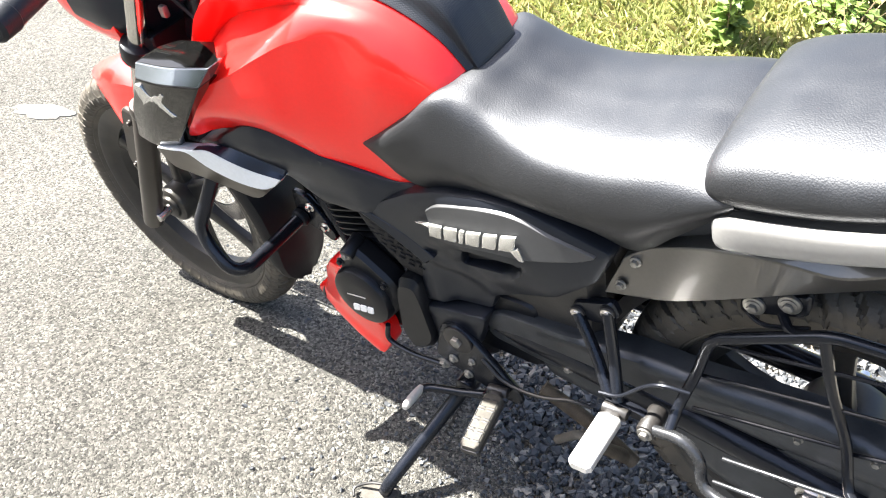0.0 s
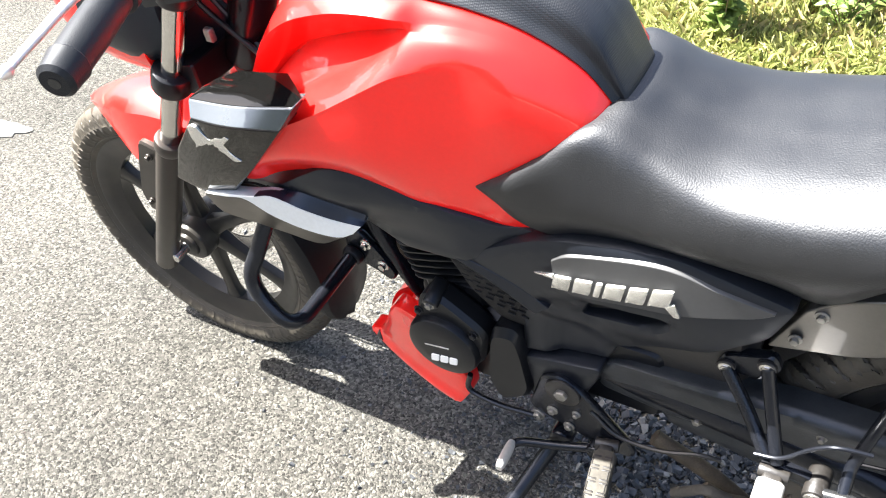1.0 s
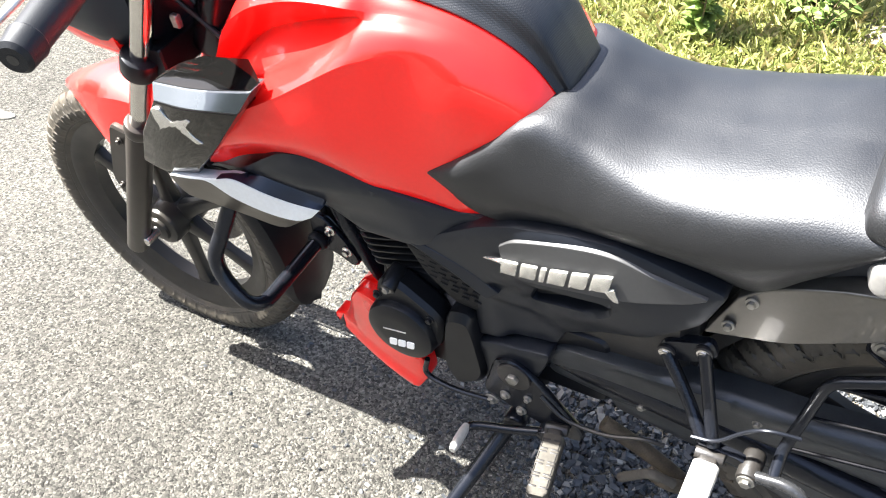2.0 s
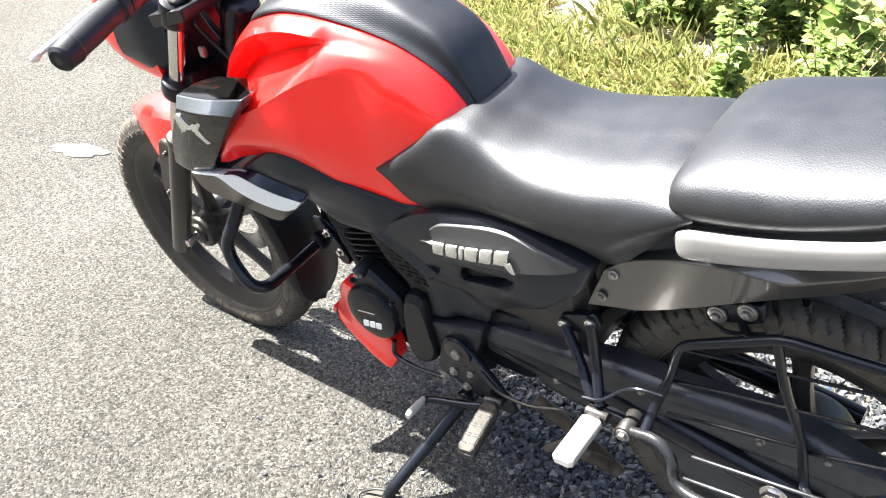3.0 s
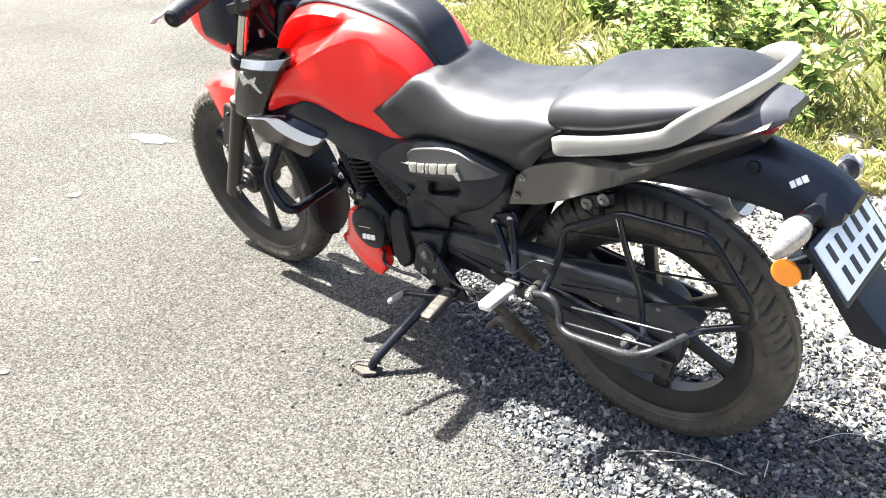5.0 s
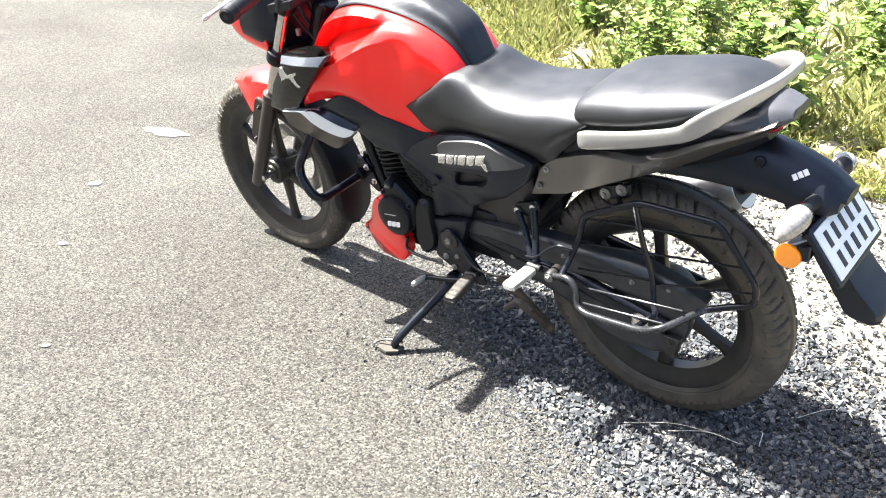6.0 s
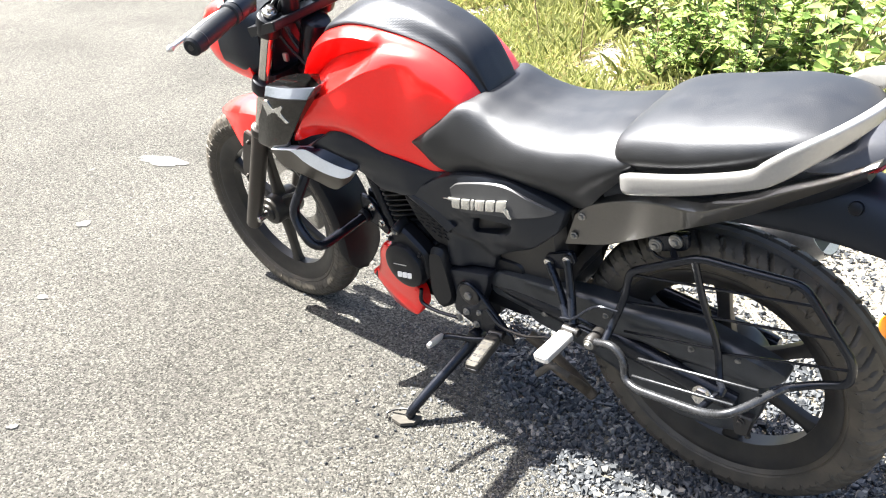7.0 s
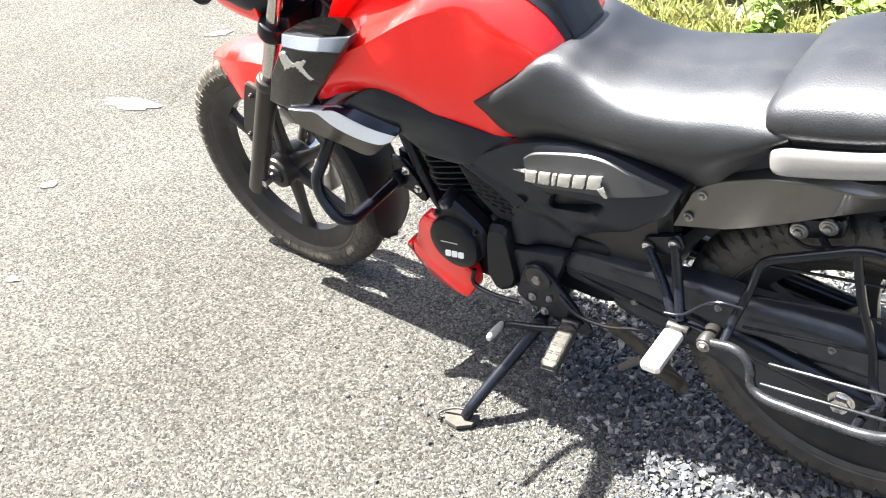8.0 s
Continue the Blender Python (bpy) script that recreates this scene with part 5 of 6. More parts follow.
footrest(-0.470, -0.140, 0.266, (-0.452, -0.242, 0.268), (0.0155, 0.009), PEG_RUBBER, "worn pale rider footrest", True)
footrest(-0.248, -0.168, 0.394, (-0.246, -0.262, 0.402), (0.0165, 0.0075), ALUMINIUM, "folding aluminium pillion footrest", False)
footrest(-0.470, 0.140, 0.266, (-0.452, 0.242, 0.268), (0.0155, 0.009), PEG_RUBBER, "worn pale rider footrest", True)
footrest(-0.248, 0.168, 0.394, (-0.246, 0.262, 0.402), (0.0165, 0.0075), ALUMINIUM, "folding aluminium pillion footrest", False)
hanger = part("pillion_hanger", [tube(fillet([(-0.330, -0.098, 0.490), (-0.292, -0.118, 0.440), (-0.262, -0.146, 0.404)], 0.03), 0.0085, 12),
                                 tube(fillet([(-0.284, -0.098, 0.512), (-0.266, -0.120, 0.450), (-0.248, -0.148, 0.404)], 0.03), 0.0085, 12),
                                 plank([(-0.346, 0.478), (-0.336, 0.508), (-0.278, 0.530), (-0.268, 0.505), (-0.30, 0.480)], -0.096, -0.082, 0.008)], STEEL_BLACK, bike, "black tubular pillion footrest hanger")
for x, z in ((-0.331, 0.490), (-0.285, 0.511)):
    part("hanger_bolt", [rod((x, -0.094, z), (x, -0.1005, z), 0.0115, n=20)], GREASY, hanger)
    part("hanger_nut", bolt(x, -0.100, z, 0.0080, -1, 0.003), CHROME, hanger)
part("hanger_foot", [plank([(-0.270, 0.408), (-0.215, 0.402), (-0.196, 0.394), (-0.200, 0.384), (-0.25, 0.388), (-0.268, 0.396)], -0.152, -0.140, 0.006), tube([(-0.275, -0.150, 0.410), (-0.245, -0.150, 0.420), (-0.215, -0.142, 0.448), (-0.19, -0.140, 0.464), (-0.155, -0.134, 0.462)], 0.0026, 8, smooth=16)], STEEL_BLACK, hanger, "black footrest hinge plate with a bent wire")
part("gear_lever", [tube([(-0.490, -0.125, 0.240), (-0.54, -0.135, 0.228), (-0.60, -0.150, 0.222), (-0.612, -0.165, 0.224)], [0.008, 0.007, 0.007, 0.006], 12, smooth=16), rod((-0.49, -0.11, 0.24), (-0.49, -0.137, 0.24), 0.014)], STEEL_BLACK, bike, "black gear lever with a ribbed tip")
part("gear_tip", tube([(-0.612, -0.158, 0.225), (-0.611, -0.175, 0.227), (-0.609, -0.200, 0.231), (-0.608, -0.210, 0.232)], [0.006, 0.0078, 0.0074, 0.005], 14, smooth=12), ALUMINIUM, bike, "worn ribbed gear lever tip")
part("gear_rod", tube([(-0.585, -0.122, 0.262), (-0.65, -0.125, 0.258), (-0.70, -0.120, 0.262), (-0.695, -0.118, 0.30)], 0.0045, 10, smooth=18), STEEL_BLACK, bike)
STAND_LOW = Vector((-0.633, -0.295, 0.012))
inv = Matrix.Rotation(radians(-10.5), 4, "X")
foot = inv @ STAND_LOW
stand = part("side_stand", [tube([(-0.552, -0.105, 0.215), (-0.572, -0.135, 0.180), foot + Vector((0.012, 0.02, 0.03)), foot + Vector((0, 0, 0.003))], [0.014, 0.0125, 0.0115, 0.0115], 16, smooth=24), rod((-0.552, -0.092, 0.215), (-0.552, -0.122, 0.215), 0.018)], STEEL_BLACK, bike, "black side stand, folded out")
foot_world = [Vector((STAND_LOW.x + dx, STAND_LOW.y + dy, 0)) for dx, dy in ((-0.045, -0.010), (-0.03, -0.03), (0.0, -0.033), (0.022, -0.012), (0.02, 0.018), (-0.015, 0.02))]
part("stand_foot", loft([[inv @ (p + Vector((0, 0, h))) for p in foot_world] for h in (0.0045, 0.012)]), PEG_RUBBER, stand, "dusty worn metal stand foot")
part("stand_tang", tube([inv @ Vector((-0.61, -0.285, 0.03)), inv @ Vector((-0.655, -0.30, 0.028)), inv @ Vector((-0.685, -0.315, 0.012)), inv @ Vector((-0.675, -0.33, 0.010))], 0.0028, 8, smooth=14), WIRE, stand)
part("stand_spring", tube([(-0.545 - 0.0009 * i + 0.006 * math.cos(i * 1.1), -0.112 - 0.0012 * i, 0.20 - 0.0022 * i + 0.006 * math.sin(i * 1.1)) for i in range(46)], 0.0016, 6), GREASY, stand)
centre = part("centre_stand", [tube([(-0.335, -0.118, 0.232), (-0.310, -0.115, 0.215), (-0.290, -0.09, 0.175), (-0.282, -0.06, 0.125)], [0.0095, 0.010, 0.011, 0.013], 12, smooth=16), tube([(-0.42, -0.08, 0.25), (-0.34, -0.075, 0.20), (-0.27, -0.07, 0.135)], 0.012, 12, smooth=12)], RUSTY, bike, "rusty centre stand, folded up")
part("stand_pedal", tube(fillet([(-0.375, -0.122, 0.192), (-0.332, -0.124, 0.240), (-0.300, -0.112, 0.214)], 0.015, 5), 0.0075, 12), PEG_RUBBER, centre, "worn pale pedal of the centre stand")
part("case_wire", tube([(-0.50, -0.118, 0.318), (-0.46, -0.122, 0.288), (-0.40, -0.12, 0.286), (-0.35, -0.112, 0.298), (-0.32, -0.105, 0.292)], 0.0032, 8, smooth=20), WIRE, bike)

# -- guard beside the rear wheel --
loop = fillet([(-0.172, -0.158, 0.398), (-0.172, -0.128, 0.420), (-0.158, -0.104, 0.470), (-0.146, -0.100, 0.536), (-0.010, -0.100, 0.612), (0.165, -0.100, 0.618), (0.251, -0.100, 0.496), (0.250, -0.100, 0.450), (0.200, -0.100, 0.427), (0.153, -0.120, 0.413)], 0.020, 5)
wheel_guard = part("wheel_guard", tube(loop, 0.0075, 12), STEEL_BLACK, bike, "black wire guard beside the rear wheel")
part("worn_bar", tube(fillet([(-0.192, -0.160, 0.392), (-0.150, -0.163, 0.405), (-0.122, -0.170, 0.385), (-0.118, -0.180, 0.350), (-0.090, -0.190, 0.346), (0.052, -0.206, 0.374), (0.094, -0.210, 0.396), (0.118, -0.182, 0.403), (0.153, -0.120, 0.413), (0.170, -0.112, 0.418)], 0.022, 5), 0.0078, 14), WORN, wheel_guard, "lower step bar with its paint worn off")
part("guard_post", tube([(-0.020, -0.100, 0.607), (-0.002, -0.100, 0.521), (0.025, -0.103, 0.440), (0.042, -0.125, 0.385), (0.060, -0.150, 0.382), (0.045, -0.160, 0.366), (0.040, -0.205, 0.372)], 0.0068, 10, smooth=22), STEEL_BLACK, wheel_guard)
for a, b in (((-0.143, 0.530), (0.190, 0.586)), ((-0.154, 0.461), (0.222, 0.533)), ((-0.165, 0.386), (0.020, 0.424)), ((0.025, 0.418), (0.248, 0.480))):
    part("guard_wire", rod((a[0], -0.100, a[1]), (b[0], -0.100, b[1]), 0.0026, n=8), STEEL_BLACK, wheel_guard)
for a, b, y in (((-0.100, 0.391), (0.126, 0.424), -0.158), ((-0.104, 0.361), (0.092, 0.388), -0.176)):
    part("step_bar", rod((a[0], y, a[1]), (b[0], y, b[1]), 0.0028, n=10), WORN, wheel_guard, "thin step bar worn bright")
part("guard_mount", [plank([(-0.122, 0.572), (-0.045, 0.598), (-0.045, 0.632), (-0.122, 0.606)], -0.076, -0.060, 0.008), tube([(-0.120, -0.070, 0.575), (-0.09, -0.082, 0.572), (-0.04, -0.082, 0.590)], 0.003, 8, smooth=12), tube([(-0.075, -0.072, 0.590), (-0.06, -0.092, 0.590), (-0.05, -0.100, 0.592)], 0.006, 8, smooth=8)], STEEL_BLACK, wheel_guard)
for x, z in ((-0.105, 0.593), (-0.066, 0.613)):
    part("guard_bolt", [rod((x, -0.074, z), (x, -0.080, z), 0.0135, n=20), bolt(x, -0.079, z, 0.009)], ZINC, wheel_guard, "bright bolt with washer")
clamp = part("guard_clamp", rod((-0.200, -0.125, 0.388), (-0.200, -0.168, 0.388), 0.014, n=20), GREASY, bike, "dark steel clamp of the wheel guard")
part("clamp_bolt", bolt(-0.200, -0.168, 0.388, 0.010), ZINC, clamp, "bright clamp bolt")


# ---- ground ----
def wander(line, step, amount, seed):
    rng = random.Random(seed)
    out = []
    for (x0, y0), (x1, y1) in zip(line, line[1:]):
        k = max(1, int(math.hypot(x1 - x0, y1 - y0) / step))
        k = min(k, 60)
        for i in range(k):
            h = i / k
            out.append((x0 + (x1 - x0) * h + rng.uniform(-amount, amount), y0 + (y1 - y0) * h + rng.uniform(-amount, amount)))
    return out + [line[-1]]


ROAD_EDGE = wander([(38, -34.5), (9, -8.4), (1.2, -1.42), (0.36, -0.60), (0.04, -0.36), (-0.24, -0.24), (-0.46, -0.13), (-0.64, 0.02), (-1.0, 0.36), (-1.6, 0.9), (-2.6, 1.75), (-4.3, 3.15), (-9, 7.3), (-40, 34.5)], 0.06, 0.016, 3)
VERGE = [(40, -34), (9, -5.2), (2, 0.55), (0.7, 1.45), (0.05, 1.72), (-0.6, 1.62), (-1.05, 1.42), (-1.6, 1.5), (-2.4, 2.15), (-3.7, 3.25), (-9, 7.9), (-40, 35.2)]

ground_mesh = mesh_from("ground", [(-400, -400, -0.012), (400, -400, -0.012), (400, 400, -0.012), (-400, 400, -0.012)], [(0, 1, 2, 3)], SOIL)
tagged(new("ground", ground_mesh), "stony dry soil of the roadside", "ground", kind="structure")
top = [Vector((x, y, 0)) for x, y in ROAD_EDGE]
far_side = [v + Vector((-4.4, -4.9, 0)) for v in top]
n_edge = len(top)
verts = top + [v + Vector((0.012, 0.012, -0.02)) for v in top] + far_side
faces = [(i, i + 1, i + 1 + 2 * n_edge, i + 2 * n_edge) for i in range(n_edge - 1)] + [(i, i + n_edge, i + 1 + n_edge, i + 1) for i in range(n_edge - 1)]
road_mesh = mesh_from("road", verts, faces, ASPHALT, 30)
bm = bmesh.new()
bm.from_mesh(road_mesh)
bmesh.ops.recalc_face_normals(bm, faces=bm.faces)
if sum(f.normal.z * f.calc_area() for f in bm.faces) < 0:
    bmesh.ops.reverse_faces(bm, faces=bm.faces)
bm.to_mesh(road_mesh)
bm.free()
tagged(new("road", road_mesh), "worn grey asphalt road with exposed aggregate", "road", kind="structure")


def height_of(line, x):
    """y of a line of points at x."""
    pts = sorted(line)
    return float(np.interp(x, [p[0] for p in pts], [p[1] for p in pts]))


def scatter_mesh(name, verts, faces, mat, smooth=False):
    """Many small pieces as one mesh. verts: (k, n, 3), faces: rows of one piece."""
    k, n = verts.shape[:2]
    f = np.array(faces)
    allf = (f[None] + (np.arange(k) * n)[:, None, None]).reshape(-1, f.shape[1])
    me = bpy.data.meshes.new(name)
    me.vertices.add(k * n)
    me.vertices.foreach_set("co", verts.reshape(-1).astype(np.float32))
    me.loops.add(allf.size)
    me.loops.foreach_set("vertex_index", allf.reshape(-1).astype(np.int32))
    me.polygons.add(len(allf))
    me.polygons.foreach_set("loop_start", (np.arange(len(allf)) * f.shape[1]).astype(np.int32))
    me.materials.append(mat)
    me.update(calc_edges=True)
    me.validate()
    if smooth:
        me.shade_smooth()
    else:
        me.shade_flat()
    return me


CHIP_V = np.array([(-1, -1, -1), (1, -1, -1), (1, 1, -1), (-1, 1, -1), (-1, -1, 1), (1, -1, 1), (1, 1, 1), (-1, 1, 1)]) * 0.62
CHIP_F = [(0, 2, 1), (0, 3, 2), (4, 5, 6), (4, 6, 7), (0, 1, 5), (0, 5, 4), (1, 2, 6), (1, 6, 5), (2, 3, 7), (2, 7, 6), (3, 0, 4), (3, 4, 7)]


def chips(count, rng, place, lo, hi):
    """Sharp broken stone chips. place(rng): x, y and the height of the piece's middle."""
    out = np.zeros((count, 8, 3))
    for i in range(count):
        x, y, z = place(rng)
        s = lo + (hi - lo) * rng.random() ** 2.4
        v = CHIP_V * (0.45 + 0.85 * rng.random((8, 3)))
        v = v * np.array([s * (0.9 + 0.8 * rng.random()), s * (0.75 + 0.5 * rng.random()), s * (0.45 + 0.5 * rng.random())])
        q = Euler((rng.normal(0, 0.6), rng.normal(0, 0.6), rng.random() * 6.28)).to_matrix()
        out[i] = v @ np.array(q).T + np.array([x, y, z + s * 0.25])
    return out


rng = np.random.default_rng(7)
EDGE_X = [p[0] for p in sorted(ROAD_EDGE)]
EDGE_Y = [p[1] for p in sorted(ROAD_EDGE)]
VERGE_X = [p[0] for p in sorted(VERGE)]
VERGE_Y = [p[1] for p in sorted(VERGE)]


def on_shoulder(rng):
    while True:
        x, y = rng.uniform(-1.9, 1.5), rng.uniform(-1.6, 2.0)
        e, v = np.interp(x, EDGE_X, EDGE_Y), np.interp(x, VERGE_X, VERGE_Y)
        near = math.hypot((x + 0.22) * 0.75, y + 0.08)
        if e - 0.02 < y < v + 0.1 and rng.random() < max(0.10, 1.75 - 2.1 * near):
            return x, y, rng.uniform(-0.010, -0.002)


def stray(rng):
    while True:
        x = rng.uniform(-1.3, 0.9)
        e = np.interp(x, EDGE_X, EDGE_Y)
        d = rng.exponential(0.14)
        if d < 0.55:
            return x - 0.6 * d, e - 0.8 * d, 0.0


gravel = new("gravel", scatter_mesh("gravel", np.concatenate([chips(36000, rng, on_shoulder, 0.0034, 0.0110), chips(9000, rng, stray, 0.0015, 0.0055)]), CHIP_F, CHIP))
tagged(gravel, "loose blue-grey crushed stone beside the road", "gravel", kind="stuff")


def chalk(x, y, w, l, a, seed):
    """A thin dried white splash on the asphalt."""
    rng = random.Random(seed)
    ring = []
    for i in range(22):
        b = 2 * math.pi * i / 22
        q = 1 + rng.uniform(-0.28, 0.28)
        u, v = math.cos(b) * l * q, math.sin(b) * w * q
        ring.append((x + u * math.cos(a) - v * math.sin(a), y + u * math.sin(a) + v * math.cos(a)))
    splash = mesh_from("chalk_mark", *loft([[Vector((p[0], p[1], 0.0)) for p in ring], [Vector((p[0], p[1], 0.004)) for p in ring]]), CHALK)
    tagged(new("chalk_mark", splash), "dried whitish splash on the asphalt", "stain", "splashes on the road")


CHALK = material("chalk_stain", (0.135, 0.132, 0.126), 0.9, vary=0.3, scale=60, grain=260, bump=0.8, depth=0.004)
for i, (x, y, w, l, a) in enumerate(((-2.62, 0.33, 0.045, 0.11, 0.3), (-2.95, 1.02, 0.03, 0.06, 1.0), (-1.9, -0.55, 0.012, 0.02, 0.2), (-1.35, -0.9, 0.008, 0.014, 0.9), (-2.3, -0.2, 0.02, 0.03, 2.0))):
    chalk(x, y, w, l, a, i)


# ---- plants on the verge ----
LEAF_F = [(0, 1, 2, 3), (0, 3, 4, 5)]


def leaves(places, ways, lengths, widths, rng, droop=0.25):
    """Folded pointed leaves: base, two sides of the middle rib, tip."""
    k = len(places)
    ways = ways / np.maximum(np.linalg.norm(ways, axis=1, keepdims=True), 1e-9)
    side = np.cross(ways, np.array([0, 0, 1.0]) + rng.normal(0, 0.35, (k, 3)))
    side /= np.maximum(np.linalg.norm(side, axis=1, keepdims=True), 1e-9)
    up = np.cross(side, ways)
    l, w = lengths[:, None], widths[:, None]
    base, mid_l = places, places + ways * l * 0.42 + side * w + up * w * 0.35
    mid_r = places + ways * l * 0.42 - side * w + up * w * 0.35
    tip = places + ways * l - np.array([0, 0, 1.0]) * l * droop
    q_l = places + ways * l * 0.75 + side * w * 0.65 + up * w * 0.15 - np.array([0, 0, 1.0]) * l * droop * 0.5
    q_r = places + ways * l * 0.75 - side * w * 0.65 + up * w * 0.15 - np.array([0, 0, 1.0]) * l * droop * 0.5
    return np.stack([base, mid_l, q_l, tip, q_r, mid_r], axis=1)


def on_path(x, y):
    """A trodden bare strip that leads off the road through the weeds."""
    c = -0.30 - 0.33 * (y - 2.0)
    return y > 1.75 and abs(x - c) < 0.13 + 0.05 * math.sin(y * 5.0)


def verge_spots(count, rng, depth, lo=-8.5, hi=3.5):
    """Places behind the verge line, thinning with depth."""
    out = []
    while len(out) < count:
        x = rng.uniform(lo, hi)
        y = np.interp(x, VERGE_X, VERGE_Y) + rng.exponential(depth) - 0.06
        if on_path(x, y) and rng.random() < 0.5:
            continue
        if noise.noise(Vector((x * 2.3, y * 2.3, 0))) > -0.25 + rng.normal(0, 0.2):
            out.append((x, y, -0.012))
    return np.array(out)


rng = np.random.default_rng(11)
spots = verge_spots(60000, rng, 0.9, -5.5, 2.5)
ways = np.column_stack([rng.normal(0, 0.7, 60000), rng.normal(0, 0.7, 60000), rng.uniform(0.25, 1.3, 60000)])
spots[:, 2] += rng.uniform(0, 0.05, 60000)
tagged(new("short_grass", scatter_mesh("short_grass", leaves(spots, ways, rng.uniform(0.03, 0.07, 60000), rng.uniform(0.0022, 0.0058, 60000), rng), LEAF_F, LEAF_GRASS)),
       "sunlit yellow-green grass and clover on the verge", "grass", kind="stuff")
spots = verge_spots(16000, rng, 1.5, -5.5, 2.5)
ways = np.column_stack([rng.normal(0, 0.45, 16000), rng.normal(0, 0.45, 16000), rng.uniform(0.5, 1.2, 16000)])
tagged(new("dry_grass", scatter_mesh("dry_grass", leaves(spots, ways, rng.uniform(0.05, 0.17, 16000), rng.uniform(0.0012, 0.003, 16000), rng, 0.35), LEAF_F, LEAF_DRY)),
       "dry straw-coloured grass blades on the verge", "dry grass", kind="stuff")

spots = verge_spots(30000, rng, 1.7, -6.5, 2.6)
ways = np.column_stack([rng.normal(0, 0.30, 30000), rng.normal(0, 0.30, 30000), rng.uniform(0.6, 1.2, 30000)])
tall = rng.uniform(0.12, 0.34, 30000) * np.clip(0.35 + 0.5 * (spots[:, 1] - np.interp(spots[:, 0], VERGE_X, VERGE_Y)), 0.3, 1.0)
tagged(new("tall_grass", scatter_mesh("tall_grass", leaves(spots, ways, tall, rng.uniform(0.0014, 0.0036, 30000), rng, 0.30), LEAF_F, LEAF_TALL)),
       "tall thin yellow-green grass standing on the verge", "tall grass", kind="stuff")


def weed(height, stems, leaf, spread, seed, leaf_mat=LEAF_WEED, label="bushy green weed with broad leaves"):
    """A leafy weed: bent stems, each set with leaves all the way up."""
    rng = np.random.default_rng(seed)
    root = tagged(new("weed_plant"), label, "plant", "weeds on the verge")
    bars, at, way, length = [], [], [], []
    for i in range(stems):
        a = rng.uniform(0, 6.28)
        lean = rng.uniform(0.15, 1.0) * spread
        h = height * rng.uniform(0.55, 1.0)
        line = [np.array((math.cos(a) * lean * q ** 1.4, math.sin(a) * lean * q ** 1.4, h * q)) for q in np.linspace(0, 1, 6)]
        bars.append(tube(line, [0.004, 0.0036, 0.003, 0.0025, 0.002, 0.001], 5))
        for j in range(int(26 * h / 0.5)):
            q = rng.uniform(0.12, 1.0)
            k = min(int(q * 5), 4)
            p = line[k] + (line[k + 1] - line[k]) * (q * 5 - k)
            b = rng.uniform(0, 6.28)
            at.append(p)
            way.append((math.cos(b), math.sin(b), rng.uniform(-0.1, 0.9)))
            length.append(leaf * rng.uniform(0.5, 1.25) * (1.15 - 0.5 * q))
    part("stem", bars, TWIG, root)
    length = np.array(length)
    me = scatter_mesh("foliage", leaves(np.array(at), np.array(way), length, length * rng.uniform(0.22, 0.36, len(length)), rng), LEAF_F, leaf_mat, True)
    fol = new("foliage", me)
    fol.parent = root
    return root


def scatter_plants(kinds, spots, seed):
    rng = random.Random(seed)
    first = set()
    for i, (x, y, s) in enumerate(spots):
        k = kinds[i % len(kinds)]
        m = Matrix.LocRotScale((x, y, -0.012), Euler((rng.uniform(-0.1, 0.1), rng.uniform(-0.1, 0.1), rng.uniform(0, 6.28))), None)
        if k.name not in first:
            first.add(k.name)
            k.matrix_basis = m @ Matrix.Diagonal((s, s, s, 1))
        else:
            k2 = copy_thing(k, m)
            k2.scale = (s, s, s)


prng = random.Random(5)
kinds = [weed(0.62, 9, 0.10, 0.30, 1), weed(0.45, 8, 0.08, 0.26, 2), weed(0.75, 8, 0.09, 0.30, 3), weed(0.36, 9, 0.065, 0.24, 4)]
plant_spots = []
while len(plant_spots) < 115:
    x = prng.uniform(-4.5, 1.8)
    base_y = height_of(VERGE, x)
    back = prng.uniform(0.25, 3.0)
    dens = 0.25 + 0.75 * max(0.0, min(1.0, (x + 2.6) / 1.6)) if back < 2.2 else 0.9
    if on_path(x, base_y + back) or back < 0.9 and x < -0.9:
        continue
    if prng.random() < dens:
        plant_spots.append((x, base_y + back, prng.uniform(0.7, 1.15)))
scatter_plants(kinds, plant_spots, 9)

LEAF_DARK = island_material("dark_broad_leaf", (0.035, 0.075, 0.055), (0.11, 0.18, 0.13), 0.45, through_light=0.2)
for x, y, sd in ((0.12, 2.95, 21), (0.30, 3.30, 22)):
    broad = weed(0.72, 9, 0.19, 0.34, sd, LEAF_DARK, "dark blue-green plant with large broad leaves")
    broad.location = (x, y, -0.012)
stick_line = [(-1.45, 4.30, 0.03), (-1.30, 4.45, 0.05), (-1.12, 4.52, 0.04), (-0.95, 4.72, 0.06)]
tagged(new("stick", mesh_from("stick", *tube(stick_line, [0.016, 0.018, 0.015, 0.010], 8, smooth=14), STRAW)), "pale dry stick lying across the bare strip", "stick")

# dry stalks, rocks and litter
for x, y, h, lean in ((-2.05, 2.55, 0.62, 0.10), (-2.45, 2.75, 0.55, -0.16), (-1.75, 2.8, 0.5, 0.03), (-2.9, 3.3, 0.6, 0.12)):
    tagged(new("dry_stalk", mesh_from("dry_stalk", *tube([(x, y, -0.012), (x + lean * 0.3, y, h * 0.5), (x + lean, y + 0.03, h)], [0.004, 0.003, 0.0015], 6, smooth=10), TWIG)), "thin dry brown stalk standing in the grass", "stalk", "dry stalks")


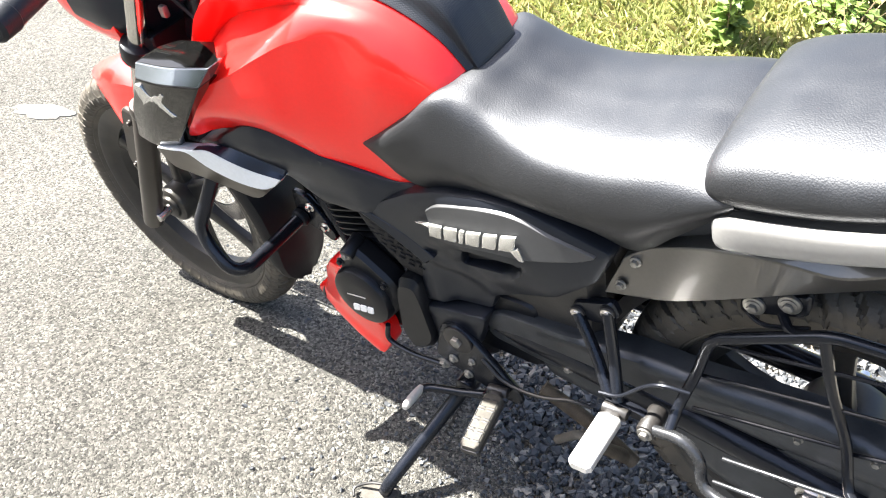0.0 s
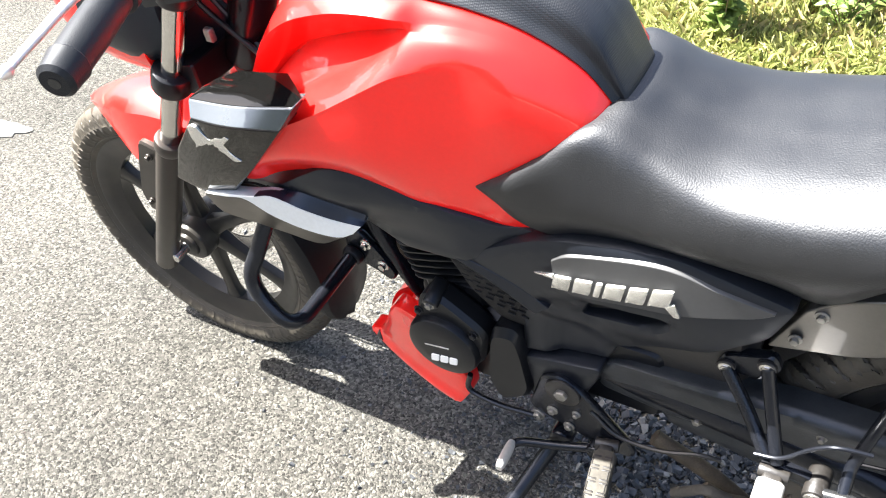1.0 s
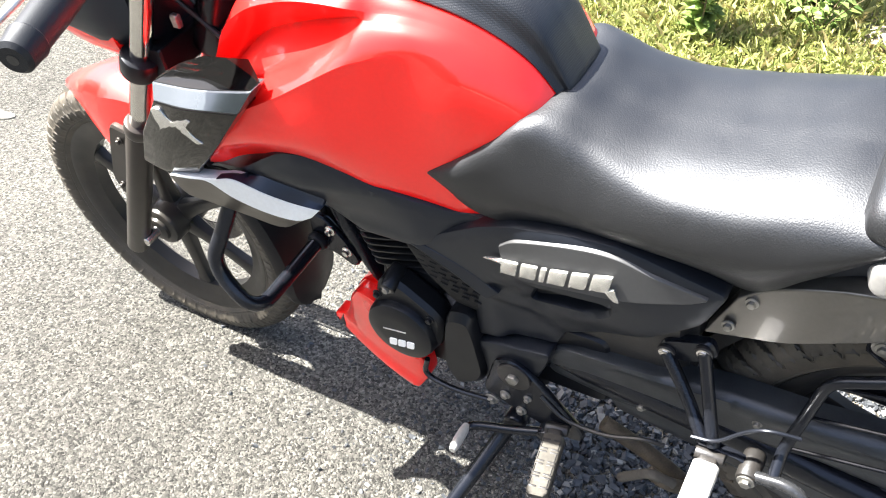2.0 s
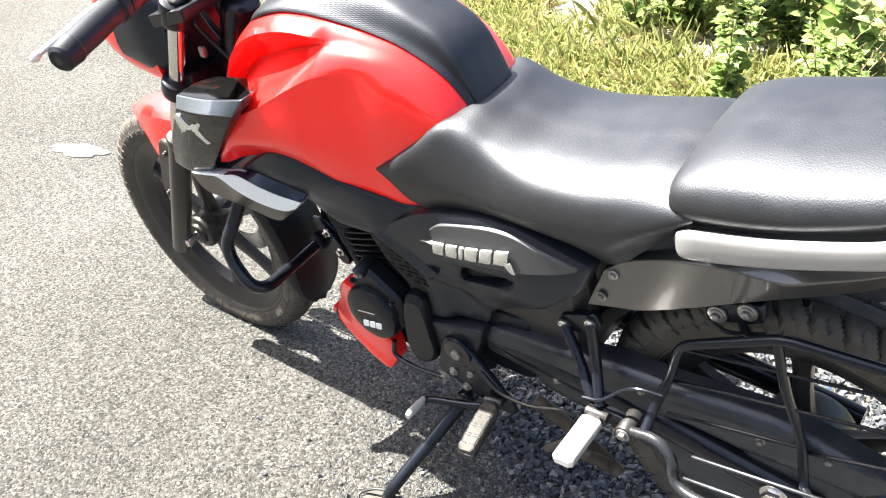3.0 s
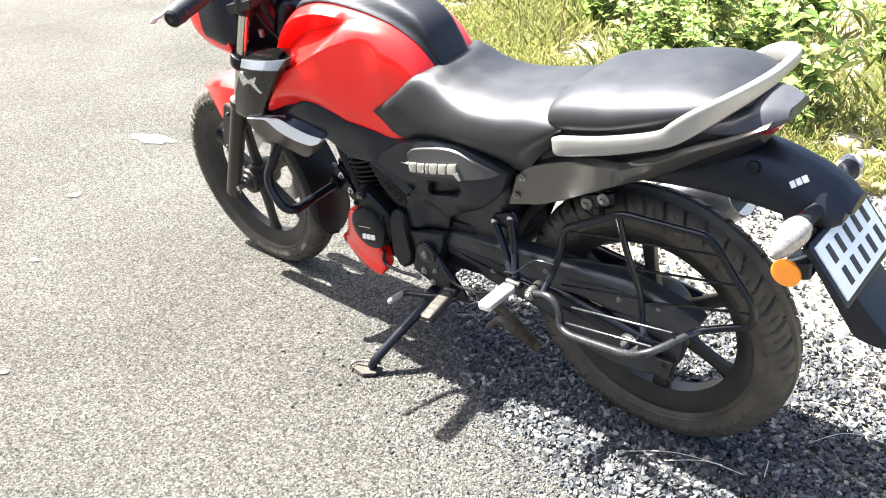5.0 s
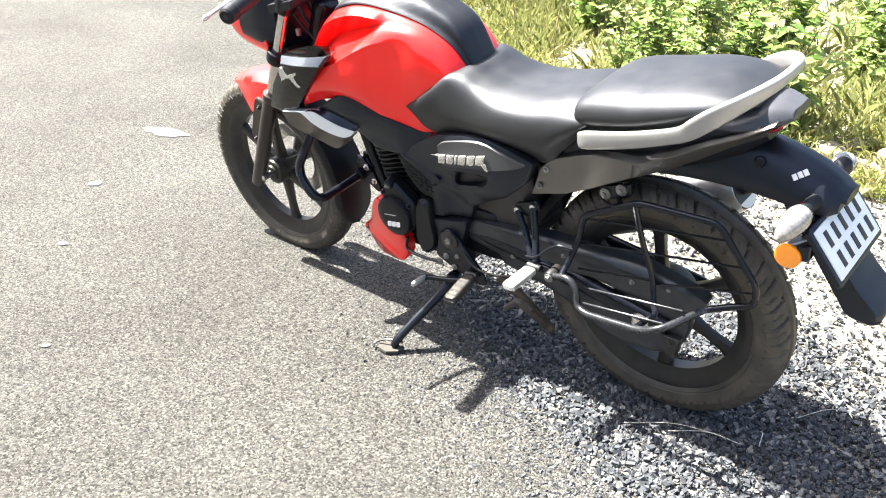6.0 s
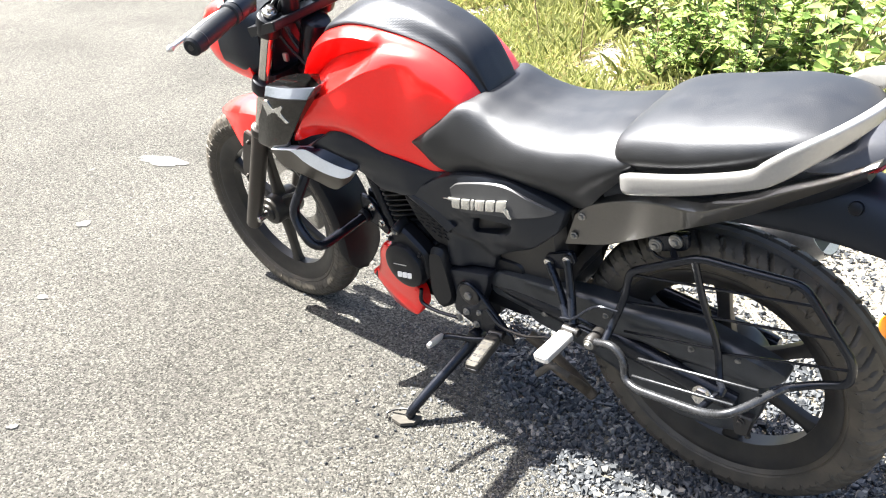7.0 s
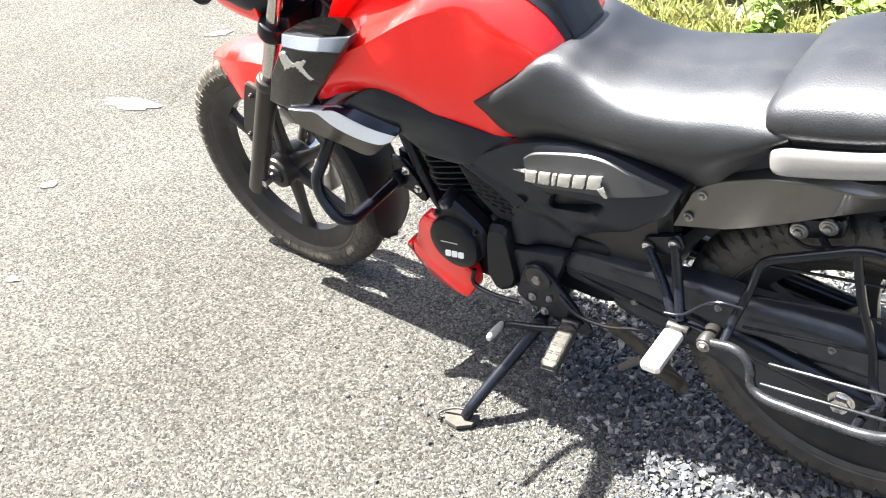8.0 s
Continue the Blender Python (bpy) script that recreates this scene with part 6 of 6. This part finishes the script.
def stone(x, y, s, seed):
    rng = np.random.default_rng(seed)
    bm = bmesh.new()
    bmesh.ops.create_icosphere(bm, subdivisions=3, radius=1)
    off = Vector((seed * 3.1, 0, 0))
    for v in bm.verts:
        v.co *= 1 + 0.35 * noise.noise(v.co * 0.9 + off) + 0.12 * noise.noise(v.co * 2.5 + off)
    sx, sy, sz = s * rng.uniform(0.8, 1.3), s * rng.uniform(0.7, 1.1), s * rng.uniform(0.45, 0.7)
    for v in bm.verts:
        v.co = Vector((v.co.x * sx, v.co.y * sy, v.co.z * sz))
    me = bpy.data.meshes.new("stone")
    bm.to_mesh(me)
    bm.free()
    me.materials.append(ROCK)
    me.shade_smooth()
    ob = tagged(new("stone", me), "pale weathered field stone lying on the verge", "stone", "stones on the verge")
    ob.location = (x, y, -0.012 + sz * 0.45)
    ob.rotation_euler = (0, 0, rng.uniform(0, 6.28))


for i, (x, y, s) in enumerate(((-0.42, 1.98, 0.055), (-0.30, 2.08, 0.075), (-0.16, 1.95, 0.06), (-0.05, 2.12, 0.08), (0.08, 1.92, 0.05), (-0.55, 2.1, 0.05), (-1.55, 2.55, 0.09), (-1.40, 2.48, 0.07), (-1.70, 2.62, 0.06), (0.2, 2.05, 0.07), (-0.22, 2.22, 0.06), (-0.65, 1.88, 0.04))):
    stone(x, y, s, i)
for i, (x, y, a, l) in enumerate(((0.10, -0.13, 0.5, 0.22), (0.17, -0.11, 0.42, 0.16), (0.35, 0.16, 0.9, 0.14), (0.30, 0.24, -0.3, 0.10), (0.27, -0.03, 1.9, 0.06))):
    tagged(new("straw", mesh_from("straw", *tube([(x - math.cos(a) * l / 2, y - math.sin(a) * l / 2, 0.016), (x, y + 0.012, 0.024), (x + math.cos(a) * l / 2, y + math.sin(a) * l / 2, 0.015)], 0.0009, 6, smooth=10), STRAW)), "pale dry straw on the gravel", "straw", "straws on the gravel")


# ---- unseen trees across the road, added for reflections ----
LEAF_TREE = island_material("tree_leaf", (0.03, 0.06, 0.012), (0.09, 0.14, 0.03), 0.5, through_light=0.3)
BARK = material("tree_bark", (0.10, 0.075, 0.05), 0.9, vary=0.3, bump=0.8, grain=60, depth=0.01)


def tree(x, y, h, seed):
    """An unseen tree added for reflections: tapered trunk, limbs, and a crown of leaf clumps with gaps."""
    rng = np.random.default_rng(seed)
    root = tagged(new("tree"), "leafy dark green tree added out of view for reflections, with branches down to the ground", "tree", "trees across the road")
    root.location = (x, y, -0.012)
    lean = rng.normal(0, 0.25, 2)
    trunk = [(0, 0, 0), (lean[0] * 0.3, lean[1] * 0.3, h * 0.25), (lean[0] * 0.7, lean[1] * 0.7, h * 0.5), (lean[0], lean[1], h * 0.8)]
    bars = [tube(trunk, [0.14, 0.11, 0.08, 0.03], 10, smooth=12)]
    clumps = []
    for i in range(15):
        q = rng.uniform(0.03, 0.8)
        a = rng.uniform(0, 6.28)
        start = np.array([lean[0] * q, lean[1] * q, h * q])
        reach = rng.uniform(0.6, 1.5) * (1.15 - 0.5 * q)
        end = start + np.array([math.cos(a) * reach, math.sin(a) * reach, rng.uniform(0.0, 0.5)])
        bars.append(tube([start, (start + end) / 2 + np.array([0, 0, 0.12]), end], [0.05, 0.03, 0.012], 7, smooth=8))
        clumps += [(end, rng.uniform(0.45, 0.8)), ((start + end) / 2, rng.uniform(0.35, 0.6))]
    clumps.append((np.array([lean[0], lean[1], h * 0.9]), 0.8))
    part("trunk", bars, BARK, root)
    at, way = [], []
    for c, r in clumps:
        for k in range(170):
            d = rng.normal(0, 1, 3)
            d /= np.linalg.norm(d)
            at.append(c + d * r * rng.uniform(0.5, 1.0) * np.array([1, 1, 0.8]))
            way.append(d + rng.normal(0, 0.6, 3))
    n = len(at)
    length = rng.uniform(0.10, 0.22, n)
    crown = new("crown", scatter_mesh("crown", leaves(np.array(at), np.array(way), length, length * 0.3, rng), LEAF_F, LEAF_TREE, True))
    crown.parent = root


# a row out of view that only shows mirrored in the glossy parts
for i in range(13):
    t = -11 + i * 1.8 + prng.uniform(-0.5, 0.5)
    off = 8.6 + prng.uniform(-0.6, 1.4)
    tree(-0.02 - 0.743 * t - 0.669 * off, -0.42 + 0.669 * t - 0.743 * off, prng.uniform(3.2, 4.4), 40 + i)
